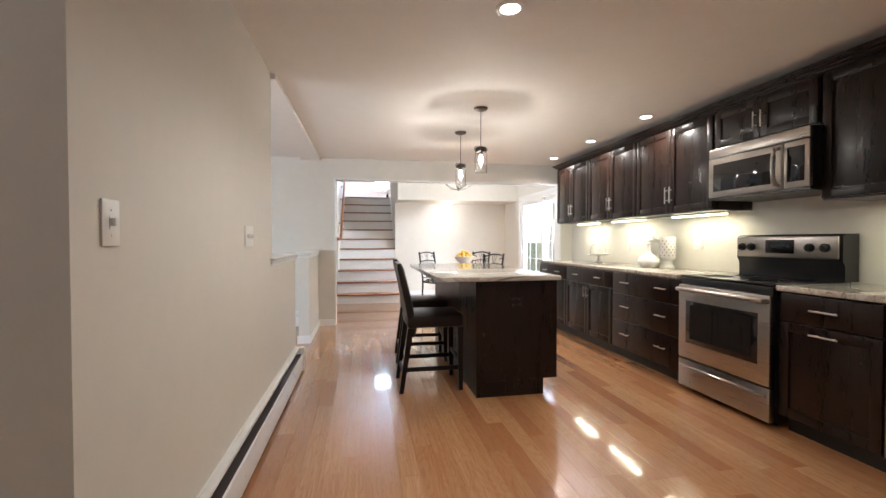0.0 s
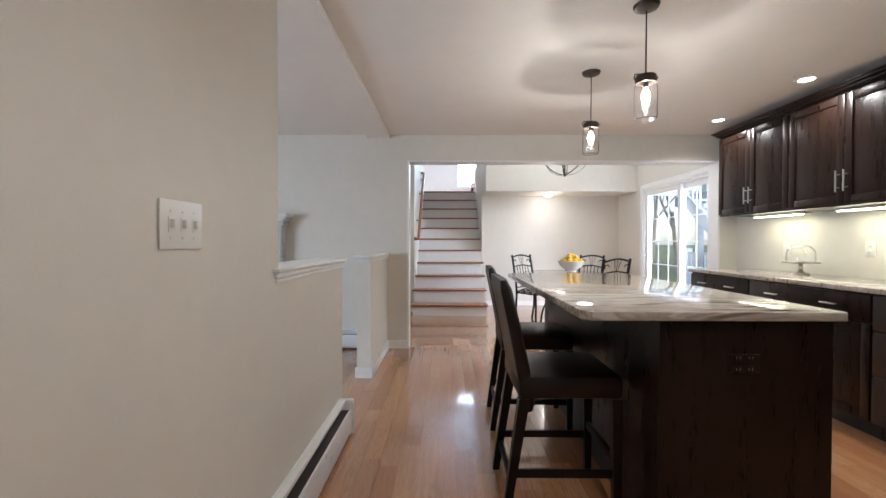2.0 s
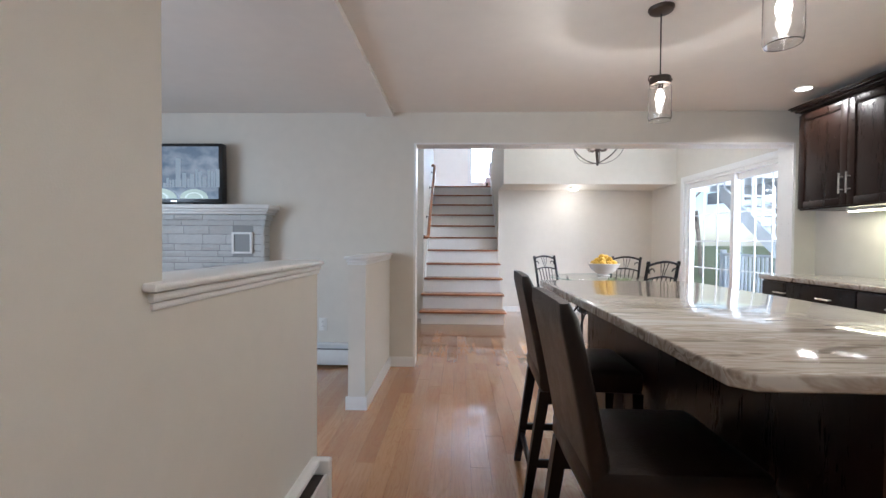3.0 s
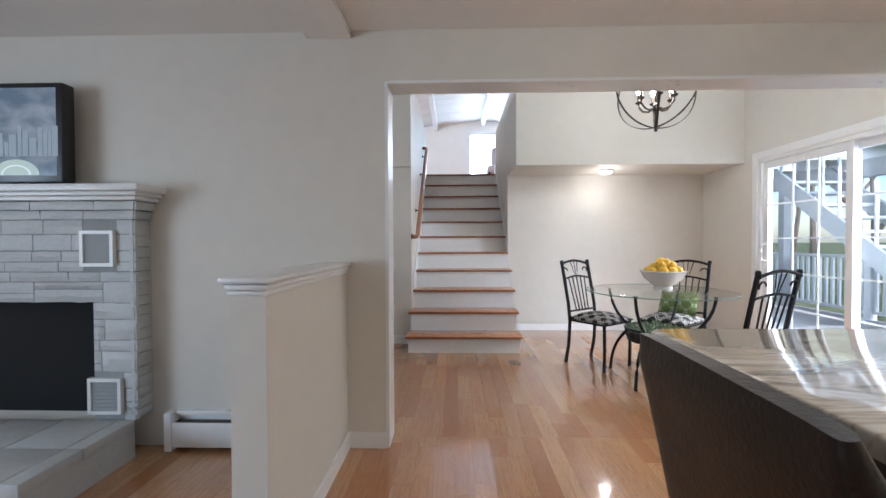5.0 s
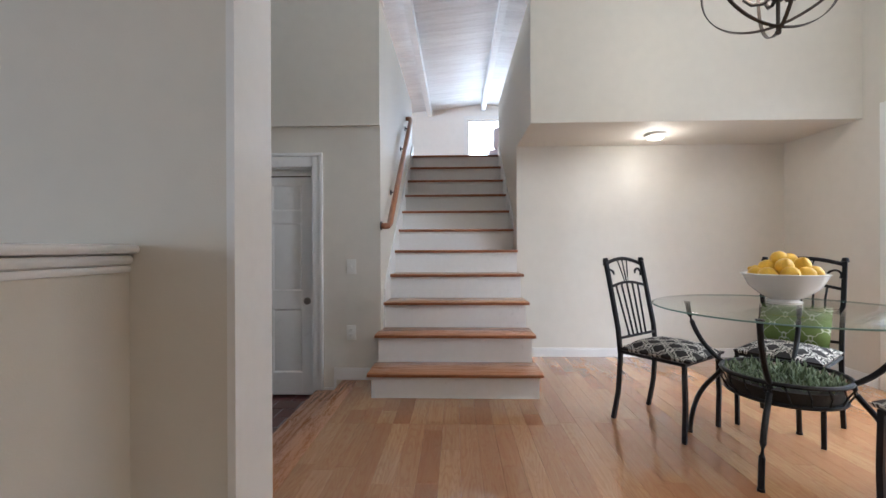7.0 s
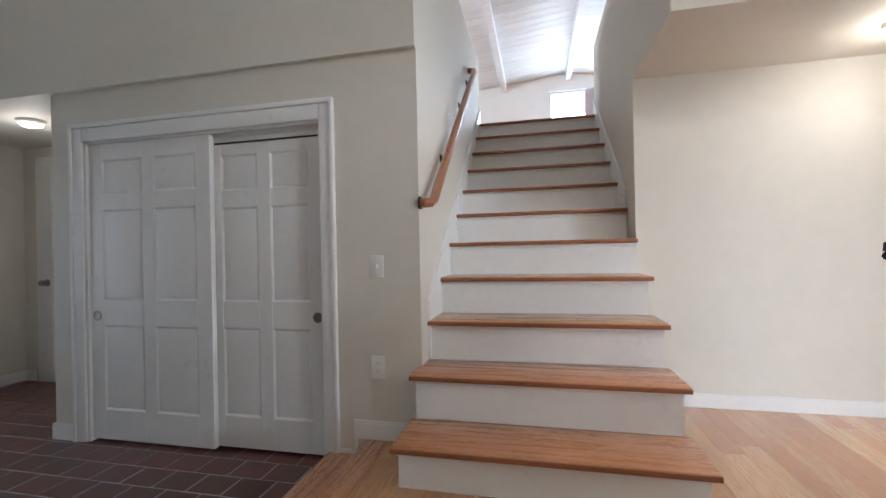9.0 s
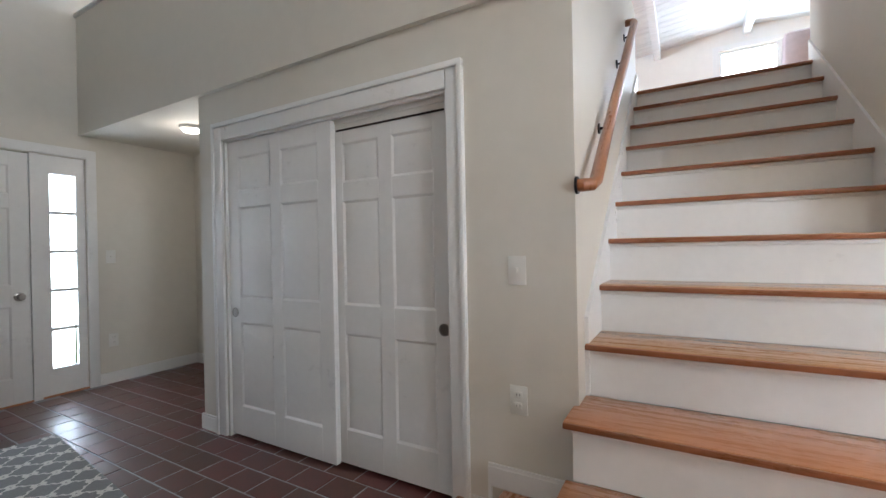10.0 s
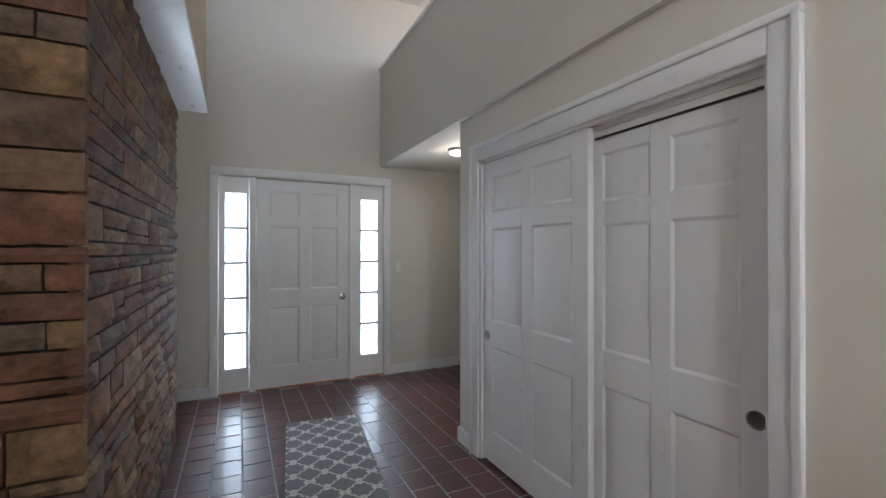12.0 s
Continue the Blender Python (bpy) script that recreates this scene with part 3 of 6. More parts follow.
for side in (-1, 1):
    xe = XW if side < 0 else XR + 0.15
    y = 6.46
    while y < YU + 0.15:
        w = 0.18
        a, b_ = (RIDGE, xe)
        v = [bm.verts.new((x, yy, roof_z(x) + dz)) for x in (a, b_) for yy in (y, y + w - 0.006) for dz in (0, 0.03)]
        for q in ((0, 1, 3, 2), (4, 6, 7, 5), (0, 4, 5, 1), (2, 3, 7, 6), (0, 2, 6, 4), (1, 5, 7, 3)):
            bm.faces.new([v[i] for i in q])
        y += w
for x in (-3.6, -2.1, -0.62, 0.62, 2.1):
    v = [bm.verts.new((x + dx, yy, roof_z(x) + dz)) for dx in (-0.05, 0.05) for yy in (6.6, YU) for dz in (-0.14, 0.02)]
    for q in ((0, 1, 3, 2), (4, 6, 7, 5), (0, 4, 5, 1), (2, 3, 7, 6), (0, 2, 6, 4), (1, 5, 7, 3)):
        bm.faces.new([v[i] for i in q])
tagged(new("ceiling_vault", mesh("ceiling_vault", bm, PLANKWHITE)), "whitewashed knotty plank ceiling with white rafters", "ceiling", kind="structure")
solid("roof", [(XW - 0.3, YC, 4.9, XR + 0.5, YU + 0.4, 5.0)], CEIL, "plain roof above the plank ceiling", "roof")

solid("loft_post", [(-0.70, 8.945, 3.076, -0.635, 9.0, 4.25)], RAILWOOD, "slim brown post on the loft guard", "post")

# ground-level sheets under the floors
solid("floor_base", [(XW, YB - 0.15, -0.3, XR, 6.60, -0.022), (-0.92, 6.60, -0.3, XR, YU, -0.022)], GROUT, "subfloor under the oak boards", "floor")
solid("floor_foyer_base", [(XW, 6.60, -0.35, -0.92, 10.0, FOYER - 0.0025)], GROUT, "grey grout bed of the tiled entrance floor", "floor")

# ---- staircase ----
stairs = thing("staircase", "white painted staircase with honey oak treads", "staircase", (0, 8.482, 0))
RUN, RISE, FIRST = 0.2815, 0.2143, 0.179
for i in range(11):
    y, z = RUN * i, FIRST + RISE * i
    low = 0 if i == 0 else z - RISE
    open_l, open_r = i < 2, y + 8.482 < BACK - 0.1
    xl = -0.622
    xr = 0.566 if open_r else 0.573
    bm = bmesh.new()
    box(bm, xl + 0.006, y + 0.03, low, xr - 0.006, y + RUN + 0.03, z - 0.026)
    part("riser", bm, WHITE, stairs, "white painted riser")
    bm = bmesh.new()
    box(bm, xl + 0.004, y + 0.02, z - 0.045, xr - 0.004, y + 0.0299, z - 0.0262, 0.003)
    part("cove_moulding", bm, WHITE, stairs)
    bm = bmesh.new()
    box(bm, xl - (0.022 if open_l else -0.001), y, z - 0.026, xr + (0.022 if open_r else -0.001), y + RUN + 0.028, z, 0.008)
    tr = part("tread", bm, TREAD, stairs, "varnished honey oak tread")
    bm = bmesh.new()
    box(bm, xl - (0.021 if open_l else -0.002), y - 0.006, z - 0.0255, xr + (0.021 if open_r else -0.002), y + 0.004, z - 0.0035, 0.004)
    part("nosing", bm, NOSING_SHADED, tr, "rounded nosing with the edge shade in its colour")
# sloping white skirt boards against the walls
for x0, x1, start, tall in ((-0.6225, -0.606, 2, 0.0), (0.560, 0.5745, 5, 0.0)):
    bm = bmesh.new()
    pts = []
    ya, yb = RUN * start - 0.02 + (0.03 if start == 2 else 0.06), RUN * 10.4
    za = FIRST + RISE * (ya / RUN) - 0.02
    zb = FIRST + RISE * (yb / RUN) - 0.02
    prof = [(ya, za - 0.2), (ya, za + 0.12), (yb, zb + 0.12), (yb, zb - 0.3)]
    a = [bm.verts.new((x0, p[0], p[1])) for p in prof]
    b_ = [bm.verts.new((x1, p[0], p[1])) for p in prof]
    bm.faces.new(a)
    bm.faces.new(b_[::-1])
    for k in range(4):
        bm.faces.new((a[k], b_[k], b_[(k + 1) % 4], a[(k + 1) % 4]))
    part("skirt_board", bm, WHITE, stairs, "white sloping skirt board")

rail = thing("handrail", "round varnished wooden handrail on dark wall brackets", "handrail", (0, 0, 0))
bm = bmesh.new()
hy0, hz0, hy1, hz1 = 8.96, 1.235, 10.62, 2.59
pts = [(-0.618, hy0 - 0.02, hz0 + 0.0), (-0.59, hy0 - 0.025, hz0 - 0.002), (-0.565, hy0 - 0.01, hz0), (-0.556, hy0 + 0.03, hz0 + 0.02)]
pts += [(-0.556, hy0 + (hy1 - hy0) * k / 6, hz0 + (hz1 - hz0) * k / 6) for k in range(1, 7)]
pts += [(-0.565, hy1 + 0.04, hz1 + 0.03), (-0.59, hy1 + 0.055, hz1 + 0.04), (-0.62, hy1 + 0.055, hz1 + 0.04)]
tube(bm, pts, 0.025, 14)
part("rail", bm, RAILWOOD, rail)
bm = bmesh.new()
rod(bm, (-0.621, hy0 - 0.02, hz0), (-0.612, hy0 - 0.02, hz0), 0.034, 18)
part("rosette", bm, IRON, rail, "dark round wall plate")
for k in (0.3, 0.72, 0.97):
    y, z = hy0 + (hy1 - hy0) * k, hz0 + (hz1 - hz0) * k
    bm = bmesh.new()
    rod(bm, (-0.6215, y, z - 0.07), (-0.614, y, z - 0.07), 0.026, 14)
    tube(bm, [(-0.616, y, z - 0.07), (-0.585, y, z - 0.068), (-0.562, y, z - 0.05), (-0.556, y, z - 0.018)], 0.007, 8)
    part("bracket", bm, IRON, rail, "small dark metal bracket")

# the low step down to the entrance
step = thing("entrance_step", "oak step down from the dining floor to the tiles", "step", (0, 0, 0))
child("tread", [(-1.145, 6.604, -0.105, -0.925, 8.914, -0.08)], TREADLONG, step, "reddish oak step tread", 0.006)
child("riser", [(-1.13, 6.606, FOYER, -0.93, 8.912, -0.1052)], TREADLONG, step)
child("edge_board", [(-0.93, 6.604, -0.024, -0.80, 8.914, 0.001)], TREADLONG, step, "oak nosing board", 0.006)
child("upper_riser", [(-0.9245, 6.606, -0.0798, -0.90, 8.912, -0.0242)], TREADLONG, step)

# ---- dining area ----
tb = thing("dining_table", "round glass dining table on a curved black iron base", "table", (1.60, 7.70, 0))
bm = bmesh.new()
lathe(bm, [(0.0, 0.742), (0.575, 0.742), (0.58, 0.745), (0.58, 0.751), (0.575, 0.754), (0.0, 0.754)], 72)
tg = part("glass_top", bm, TABLEGLASS, tb, "clear round glass top")
tg.visible_shadow = False
tg.data.materials.append(tinted_clear("glass_underside", (0.95, 0.985, 0.97)))
for f in tg.data.polygons:
    f.material_index = 1 if f.normal.z < -0.5 else 0
bm = bmesh.new()
lathe(bm, [(0.5802, 0.7445), (0.5815, 0.746), (0.5815, 0.750), (0.5802, 0.7515), (0.5802, 0.7445)], 72)
part("glass_rim", bm, mat("green_glass_edge", (0.20, 0.30, 0.26), 0.08, grain=0.1, grain_scale=3), tb, "pale green polished edge")


def bez(p0, p1, p2, p3, n=10):
    p0, p1, p2, p3 = map(Vector, (p0, p1, p2, p3))
    return [p0 * (1 - t) ** 3 + p1 * 3 * t * (1 - t) ** 2 + p2 * 3 * t * t * (1 - t) + p3 * t ** 3 for t in [k / n for k in range(n + 1)]]


for k in range(4):
    a = radians(43 + 90 * k)
    c, s_ = math.cos(a), math.sin(a)
    up = [(r * c, r * s_, z) for r, z in [(p.x, p.z) for p in bez((0.43, 0, 0.738), (0.42, 0, 0.62), (0.36, 0, 0.50), (0.255, 0, 0.43))]]
    dn = [(r * c, r * s_, z) for r, z in [(p.x, p.z) for p in bez((0.255, 0, 0.43), (0.25, 0, 0.33), (0.40, 0, 0.33), (0.42, 0, 0.0), 12)]]
    bm = bmesh.new()
    tube(bm, up + dn[1:], 0.0125, 10)
    rod(bm, (0.43 * c, 0.43 * s_, 0.733), (0.43 * c, 0.43 * s_, 0.7418), 0.018, 12)
    rod(bm, (0.42 * c, 0.42 * s_, 0.0), (0.42 * c, 0.42 * s_, 0.012), 0.0155, 12)
    part("leg", bm, IRON, tb, "curved black iron leg")
for r, z, rr in ((0.255, 0.43, 0.011), (0.235, 0.335, 0.01)):
    bm = bmesh.new()
    lathe(bm, [(r + rr * math.cos(q), z + rr * math.sin(q)) for q in [2 * math.pi * k / 8 for k in range(9)]], 48)
    part("basket_ring", bm, IRON, tb, "black iron ring")
for k in range(20):
    a = 2 * math.pi * k / 20
    bm = bmesh.new()
    tube(bm, [(0.255 * math.cos(a), 0.255 * math.sin(a), 0.43), (0.262 * math.cos(a + 0.06), 0.262 * math.sin(a + 0.06), 0.385), (0.235 * math.cos(a + 0.12), 0.235 * math.sin(a + 0.12), 0.335)], 0.004, 6)
    part("basket_bar", bm, IRON, tb)
bm = bmesh.new()
lathe(bm, [(0.0, 0.332), (0.232, 0.332), (0.232, 0.338), (0.0, 0.338)], 36)
part("basket_floor", bm, IRON, tb)

pl = thing("succulent_plants", "bed of grey-green succulents in the table's iron basket", "plant", (1.60, 7.70, 0.339))
rnd = random.Random(21)
bm = bmesh.new()
lathe(bm, [(0.0, 0.0), (0.224, 0.0), (0.232, 0.055), (0.0, 0.065)], 28)
part("soil", bm, mat("dark_soil", (0.03, 0.024, 0.018), 0.95, bump=0.6, bump_scale=60), pl)
bm = bmesh.new()
for _ in range(640):
    r, a = 0.235 * math.sqrt(rnd.random()), rnd.uniform(0, 6.283)
    p = Vector((r * math.cos(a), r * math.sin(a), 0.055 + 0.03 * rnd.random()))
    d = Vector((rnd.uniform(-1, 1), rnd.uniform(-1, 1), rnd.uniform(0.4, 1.3))).normalized()
    ln, w = rnd.uniform(0.022, 0.05), rnd.uniform(0.006, 0.010)
    s_ = d.cross(Vector((0, 0, 1))).normalized() * w
    t_ = s_.cross(d).normalized() * w * 0.5
    m_ = p + d * ln * 0.5
    v = [bm.verts.new(q) for q in (p, m_ + s_, m_ + t_, m_ - s_, m_ - t_, p + d * ln + Vector((0, 0, 0.008)))]
    for q in ((0, 2, 1), (0, 3, 2), (0, 4, 3), (0, 1, 4), (5, 1, 2), (5, 2, 3), (5, 3, 4), (5, 4, 1)):
        bm.faces.new([v[i] for i in q])
lv = part("leaves", bm, LEAF, pl, "fleshy pointed grey-green leaves")
tagged(lv, kind="stuff")

bw = thing("fruit_bowl", "white footed ceramic bowl on the glass table", "bowl", (1.70, 7.82, 0.7545))
bm = bmesh.new()
lathe(bm, [(0.0, 0), (0.075, 0), (0.078, 0.012), (0.06, 0.024), (0.10, 0.045), (0.152, 0.09), (0.182, 0.15), (0.19, 0.156), (0.183, 0.16), (0.172, 0.146), (0.142, 0.09), (0.09, 0.055), (0.0, 0.045)], 48)
part("bowl_body", bm, CERAMIC, bw)
lem = bmesh.new()
lathe(lem, [(0.0, -0.046), (0.007, -0.043), (0.012, -0.036), (0.026, -0.026), (0.033, -0.008), (0.033, 0.01), (0.025, 0.027), (0.011, 0.037), (0.006, 0.045), (0.0, 0.048)], 16)
lm = mesh("lemon", lem, LEMON, 60)
rnd = random.Random(4)
spots = [(0.122, 9, 0.160, 0), (0.072, 5, 0.195, 0.3), (0.022, 2, 0.232, 0.9)]
for R, k_, z, off in spots:
    for k in range(k_):
        a = 2 * math.pi * (k + off) / k_ + rnd.uniform(-0.1, 0.1)
        o = new("lemon", lm)
        tagged(o, "ripe yellow lemon in the white bowl", "lemon", "lemons in the bowl")
        o.matrix_world = pose(1.70 + R * math.cos(a), 7.82 + R * math.sin(a), 0.7545 + z + rnd.uniform(-0.006, 0.006), 70 + rnd.uniform(-30, 30), rnd.uniform(-30, 30), rnd.uniform(0, 360)) @ Matrix.Scale(rnd.uniform(1.08, 1.22), 4)


def dining_chair(at, turn, label):
    """Faces local -y. Iron frame with a slatted back, scrolls and an upholstered seat."""
    c = thing("dining_chair", label, "chair", at, turn, "chairs round the table")
    hw = 0.195
    for x in (-hw, hw):
        bm = bmesh.new()
        tube(bm, [(x, 0.235, 0.0), (x, 0.20, 0.18), (x, 0.185, 0.40), (x, 0.20, 0.55), (x, 0.25, 0.80), (x, 0.285, 0.965)], 0.0155, square=True)
        rod(bm, (x, 0.284, 0.962), (x, 0.288, 0.985), 0.02, 10, 0.014)
        part("back_post", bm, IRON, c, "black iron back post and leg")
    for x in (-hw, hw):
        bm = bmesh.new()
        tube(bm, [(x, -0.19, 0.0), (x, -0.195, 0.2), (x, -0.19, 0.43)], 0.0145, square=True)
        part("front_leg", bm, IRON, c, "black iron front leg")
    bm = bmesh.new()
    for a, b in (((-hw, -0.19, 0.42), (hw, -0.19, 0.42)), ((-hw, 0.185, 0.42), (hw, 0.185, 0.42)), ((-hw, -0.19, 0.42), (-hw, 0.185, 0.42)), ((hw, -0.19, 0.42), (hw, 0.185, 0.42))):
        tube(bm, [a, b], 0.012, square=True)
    part("seat_frame", bm, IRON, c)
    bm = bmesh.new()
    g = 8
    top = [[bm.verts.new((-0.205 + 0.41 * i / g, -0.225 + 0.42 * k / g, 0.447 + 0.052 * (1 - (2 * i / g - 1) ** 4) * (1 - (2 * k / g - 1) ** 4))) for k in range(g + 1)] for i in range(g + 1)]
    for i in range(g):
        for k in range(g):
            bm.faces.new((top[i][k], top[i + 1][k], top[i + 1][k + 1], top[i][k + 1]))
    rim = [top[i][0] for i in range(g + 1)] + [top[g][k] for k in range(1, g + 1)] + [top[i][g] for i in range(g - 1, -1, -1)] + [top[0][k] for k in range(g - 1, 0, -1)]
    lo = [bm.verts.new((v.co.x * 0.97, v.co.y * 0.97, 0.4325)) for v in rim]
    for k in range(len(rim)):
        bm.faces.new((rim[k], rim[(k + 1) % len(rim)], lo[(k + 1) % len(rim)], lo[k]))
    bm.faces.new(lo)
    part("seat", bm, SEATCLOTH, c, "black and cream lattice-patterned cushion seat")

    def back(x, z):
        return (x, 0.19 + 0.235 * max(0, z - 0.5) - 0.0, z)

    def rail_(z, rise, r):
        bm = bmesh.new()
        tube(bm, [back(-hw + 2 * hw * k / 10, z + rise * math.sin(math.pi * k / 10)) for k in range(11)], r, 8)
        return bm
    part("top_rail", rail_(0.945, 0.035, 0.012), IRON, c, "arched black top rail")
    part("mid_rail", rail_(0.80, 0.028, 0.009), IRON, c)
    part("low_rail", rail_(0.50, 0.0, 0.009), IRON, c)
    for k in range(5):
        x = -0.12 + 0.06 * k
        bm = bmesh.new()
        tube(bm, [back(x * (0.75 + 0.25 * q), 0.50 + (0.305 + 0.026 * math.cos(x * 8) ) * q) for q in (0, 0.25, 0.5, 0.75, 1)], 0.006, 6)
        part("slat", bm, IRON, c)
    for k in range(3):
        bm = bmesh.new()
        x = -0.035 + 0.035 * k
        tube(bm, [back(x * 0.5, 0.825), back(x * 0.8, 0.88), back(x * 1.5, 0.975)], 0.004, 6)
        part("fan_bar", bm, IRON, c)
    for sg in (-1, 1):
        bm = bmesh.new()
        tube(bm, [back(sg * (0.175 - 0.028 + 0.032 * math.cos(q)), 0.885 + 0.032 * math.sin(q) * (1 - q / 9)) for q in [k * 0.5 - 0.6 for k in range(9)]], 0.007, 6)
        part("scroll", bm, IRON, c)
    return c


dining_chair((1.248, 8.12, 0), 36, "black iron dining chair with a lattice seat, angled to the table")
dining_chair((1.92, 8.08, 0), -51.7, "black iron dining chair holding a green cushion")
dining_chair((1.856, 7.108, 0), 201, "black iron dining chair with its back to the island")

bm = bmesh.new()
g = 10
for sgn in (1, -1):
    grid = [[bm.verts.new((-0.17 + 0.34 * i / g, -0.125 + 0.25 * k / g, sgn * 0.055 * ((1 - (2 * i / g - 1) ** 2) * (1 - (2 * k / g - 1) ** 2)) ** 0.5)) for k in range(g + 1)] for i in range(g + 1)]
    for i in range(g):
        for k in range(g):
            bm.faces.new((grid[i][k], grid[i + 1][k], grid[i + 1][k + 1], grid[i][k + 1]))
bmesh.ops.remove_doubles(bm, verts=bm.verts, dist=0.0005)
cu = new("cushion", mesh("cushion", bm, GREENCLOTH, 60))
cu.matrix_world = pose(1.92, 8.08, 0, 0, 0, -51.7) @ pose(0, 0.10, 0.60, 68, 0, 0)
tagged(cu, "green lattice-patterned cushion leaning on the chair back", "cushion")

ch = thing("chandelier", "bronze orb chandelier with six candle bulbs", "chandelier", (1.555, 7.66, 2.445))
R = 0.345
for name, e in (("ring", (84, 0, 6)), ("ring", (90, 9, 68)), ("ring", (99, -6, 126))):
    bm = bmesh.new()
    lathe(bm, [(R - 0.0025, -0.008), (R + 0.0025, -0.008), (R + 0.0025, 0.008), (R - 0.0025, 0.008), (R - 0.0025, -0.008)], 64)
    o = part(name, bm, BRONZE, ch, "flat bronze ring")
    o.matrix_local = pose(0, 0, 0, *e)
bm = bmesh.new()
rod(bm, (0, 0, -0.345), (0, 0, 0.40), 0.009, 12)
lathe(bm, [(0.0, -0.20), (0.02, -0.20), (0.03, -0.18), (0.03, -0.145), (0.018, -0.13), (0.0, -0.13)], 20)
lathe(bm, [(0.0, -0.365), (0.012, -0.358), (0.014, -0.345), (0.0, -0.335)], 14)
part("stem", bm, BRONZE, ch, "turned bronze stem")
for k in range(6):
    a = radians(60 * k + 15)
    c, s_ = math.cos(a), math.sin(a)
    bm = bmesh.new()
    tube(bm, [(r * c, r * s_, z) for r, z in ((0.02, -0.165), (0.06, -0.187), (0.105, -0.175), (0.138, -0.135), (0.142, -0.10))], 0.009, 8)
    lathe(bm, [(0.0, -0.105), (0.024, -0.10), (0.028, -0.09), (0.0, -0.09)], 16, (0.142 * c, 0.142 * s_, 0))
    arm = part("arm", bm, BRONZE, ch, "curved bronze arm")
    bm = bmesh.new()
    rod(bm, (0.142 * c, 0.142 * s_, -0.09), (0.142 * c, 0.142 * s_, -0.025), 0.011, 12)
    part("candle_sleeve", bm, BRONZE, arm)
    bm = bmesh.new()
    lathe(bm, [(0.0, 0.0455), (0.010, 0.048), (0.017, 0.065), (0.015, 0.082), (0.006, 0.105), (0.0, 0.115)], 16, (0.142 * c, 0.142 * s_, -0.07))
    o = part("bulb", bm, BULB, arm, "glowing candle bulb")
    o.visible_shadow = False
bm = bmesh.new()
z = 0.40
k = 0
while z < roof_z(1.555) - 2.435 - 0.08:
    lk = [(0.012 * math.cos(q) * (1 if k % 2 else 0), 0.012 * math.cos(q) * (0 if k % 2 else 1), z + 0.018 + 0.022 * math.sin(q)) for q in [2 * math.pi * i / 10 for i in range(11)]]
    tube(bm, lk, 0.003, 5)
    z += 0.034
    k += 1
part("chain", bm, BRONZE, ch, "bronze chain")
bm = bmesh.new()
lathe(bm, [(0.0, 0), (0.02, 0), (0.06, 0.03), (0.065, 0.06), (0.0, 0.06)], 24, (0, 0, roof_z(1.555) - 2.435 - 0.075))
part("canopy", bm, BRONZE, ch, "bronze ceiling canopy")
lamp("chandelier_light", "POINT", pose(1.555, 7.66, 2.47), 15, (1.0, 0.88, 0.74), 0.12)


def flush_lamp(x, y, z, power, label):
    f = thing("ceiling_lamp", label, "lamp", (x, y, z), 0, "flush ceiling lamps")
    bm = bmesh.new()
    lathe(bm, [(0.0, -0.03), (0.07, -0.03), (0.085, -0.02), (0.09, -0.001), (0.0, -0.001)], 32)
    part("base", bm, PLASTIC, f, "round white base")
    bm = bmesh.new()
    lathe(bm, [(0.0, -0.052), (0.035, -0.05), (0.06, -0.042), (0.068, -0.0305), (0.0, -0.0305)], 32)
    part("lens", bm, LAMPLENS, f, "glowing domed lens")
    lamp("flush_light", "POINT", pose(x, y, z - 0.16), power, WARM, 0.05)


flush_lamp(1.71, 9.27, LOFT_Z, 3.8, "small round white lamp under the loft, switched on")
flush_lamp(-3.76, 9.28, LOFT_Z, 2, "small round white lamp in the entrance recess, switched on")

# sliding patio door
sd = thing("door_patio", "white sliding glass patio door with thin muntins", "door", (0, 0, 0), kind="structure")
DY0, DY1, DZ0, DZ1 = 6.78, 8.68, 0.02, 2.03
child("trim", [(XR - 0.018, DY1, 0, XR + 0.002, DY1 + 0.075, DZ1 + 0.075)], WHITE, sd, "white door casing", 0.004)
child("trim", [(XR - 0.018, DY0 - 0.075, 0, XR + 0.002, DY0, DZ1 + 0.075)], WHITE, sd, "", 0.004)
child("trim", [(XR - 0.0185, DY0, DZ1, XR + 0.002, DY1, DZ1 + 0.075)], WHITE, sd, "", 0.004)
child("frame", [(XR + 0.003, DY1 - 0.03, DZ0, XR + 0.13, DY1, DZ1), (XR + 0.003, DY0, DZ0, XR + 0.13, DY0 + 0.03, DZ1), (XR + 0.003, DY0 + 0.03, DZ1 - 0.035, XR + 0.13, DY1 - 0.03, DZ1), (XR + 0.003, DY0 + 0.03, DZ0, XR + 0.13, DY1 - 0.03, DZ0 + 0.03)], WHITE, sd)
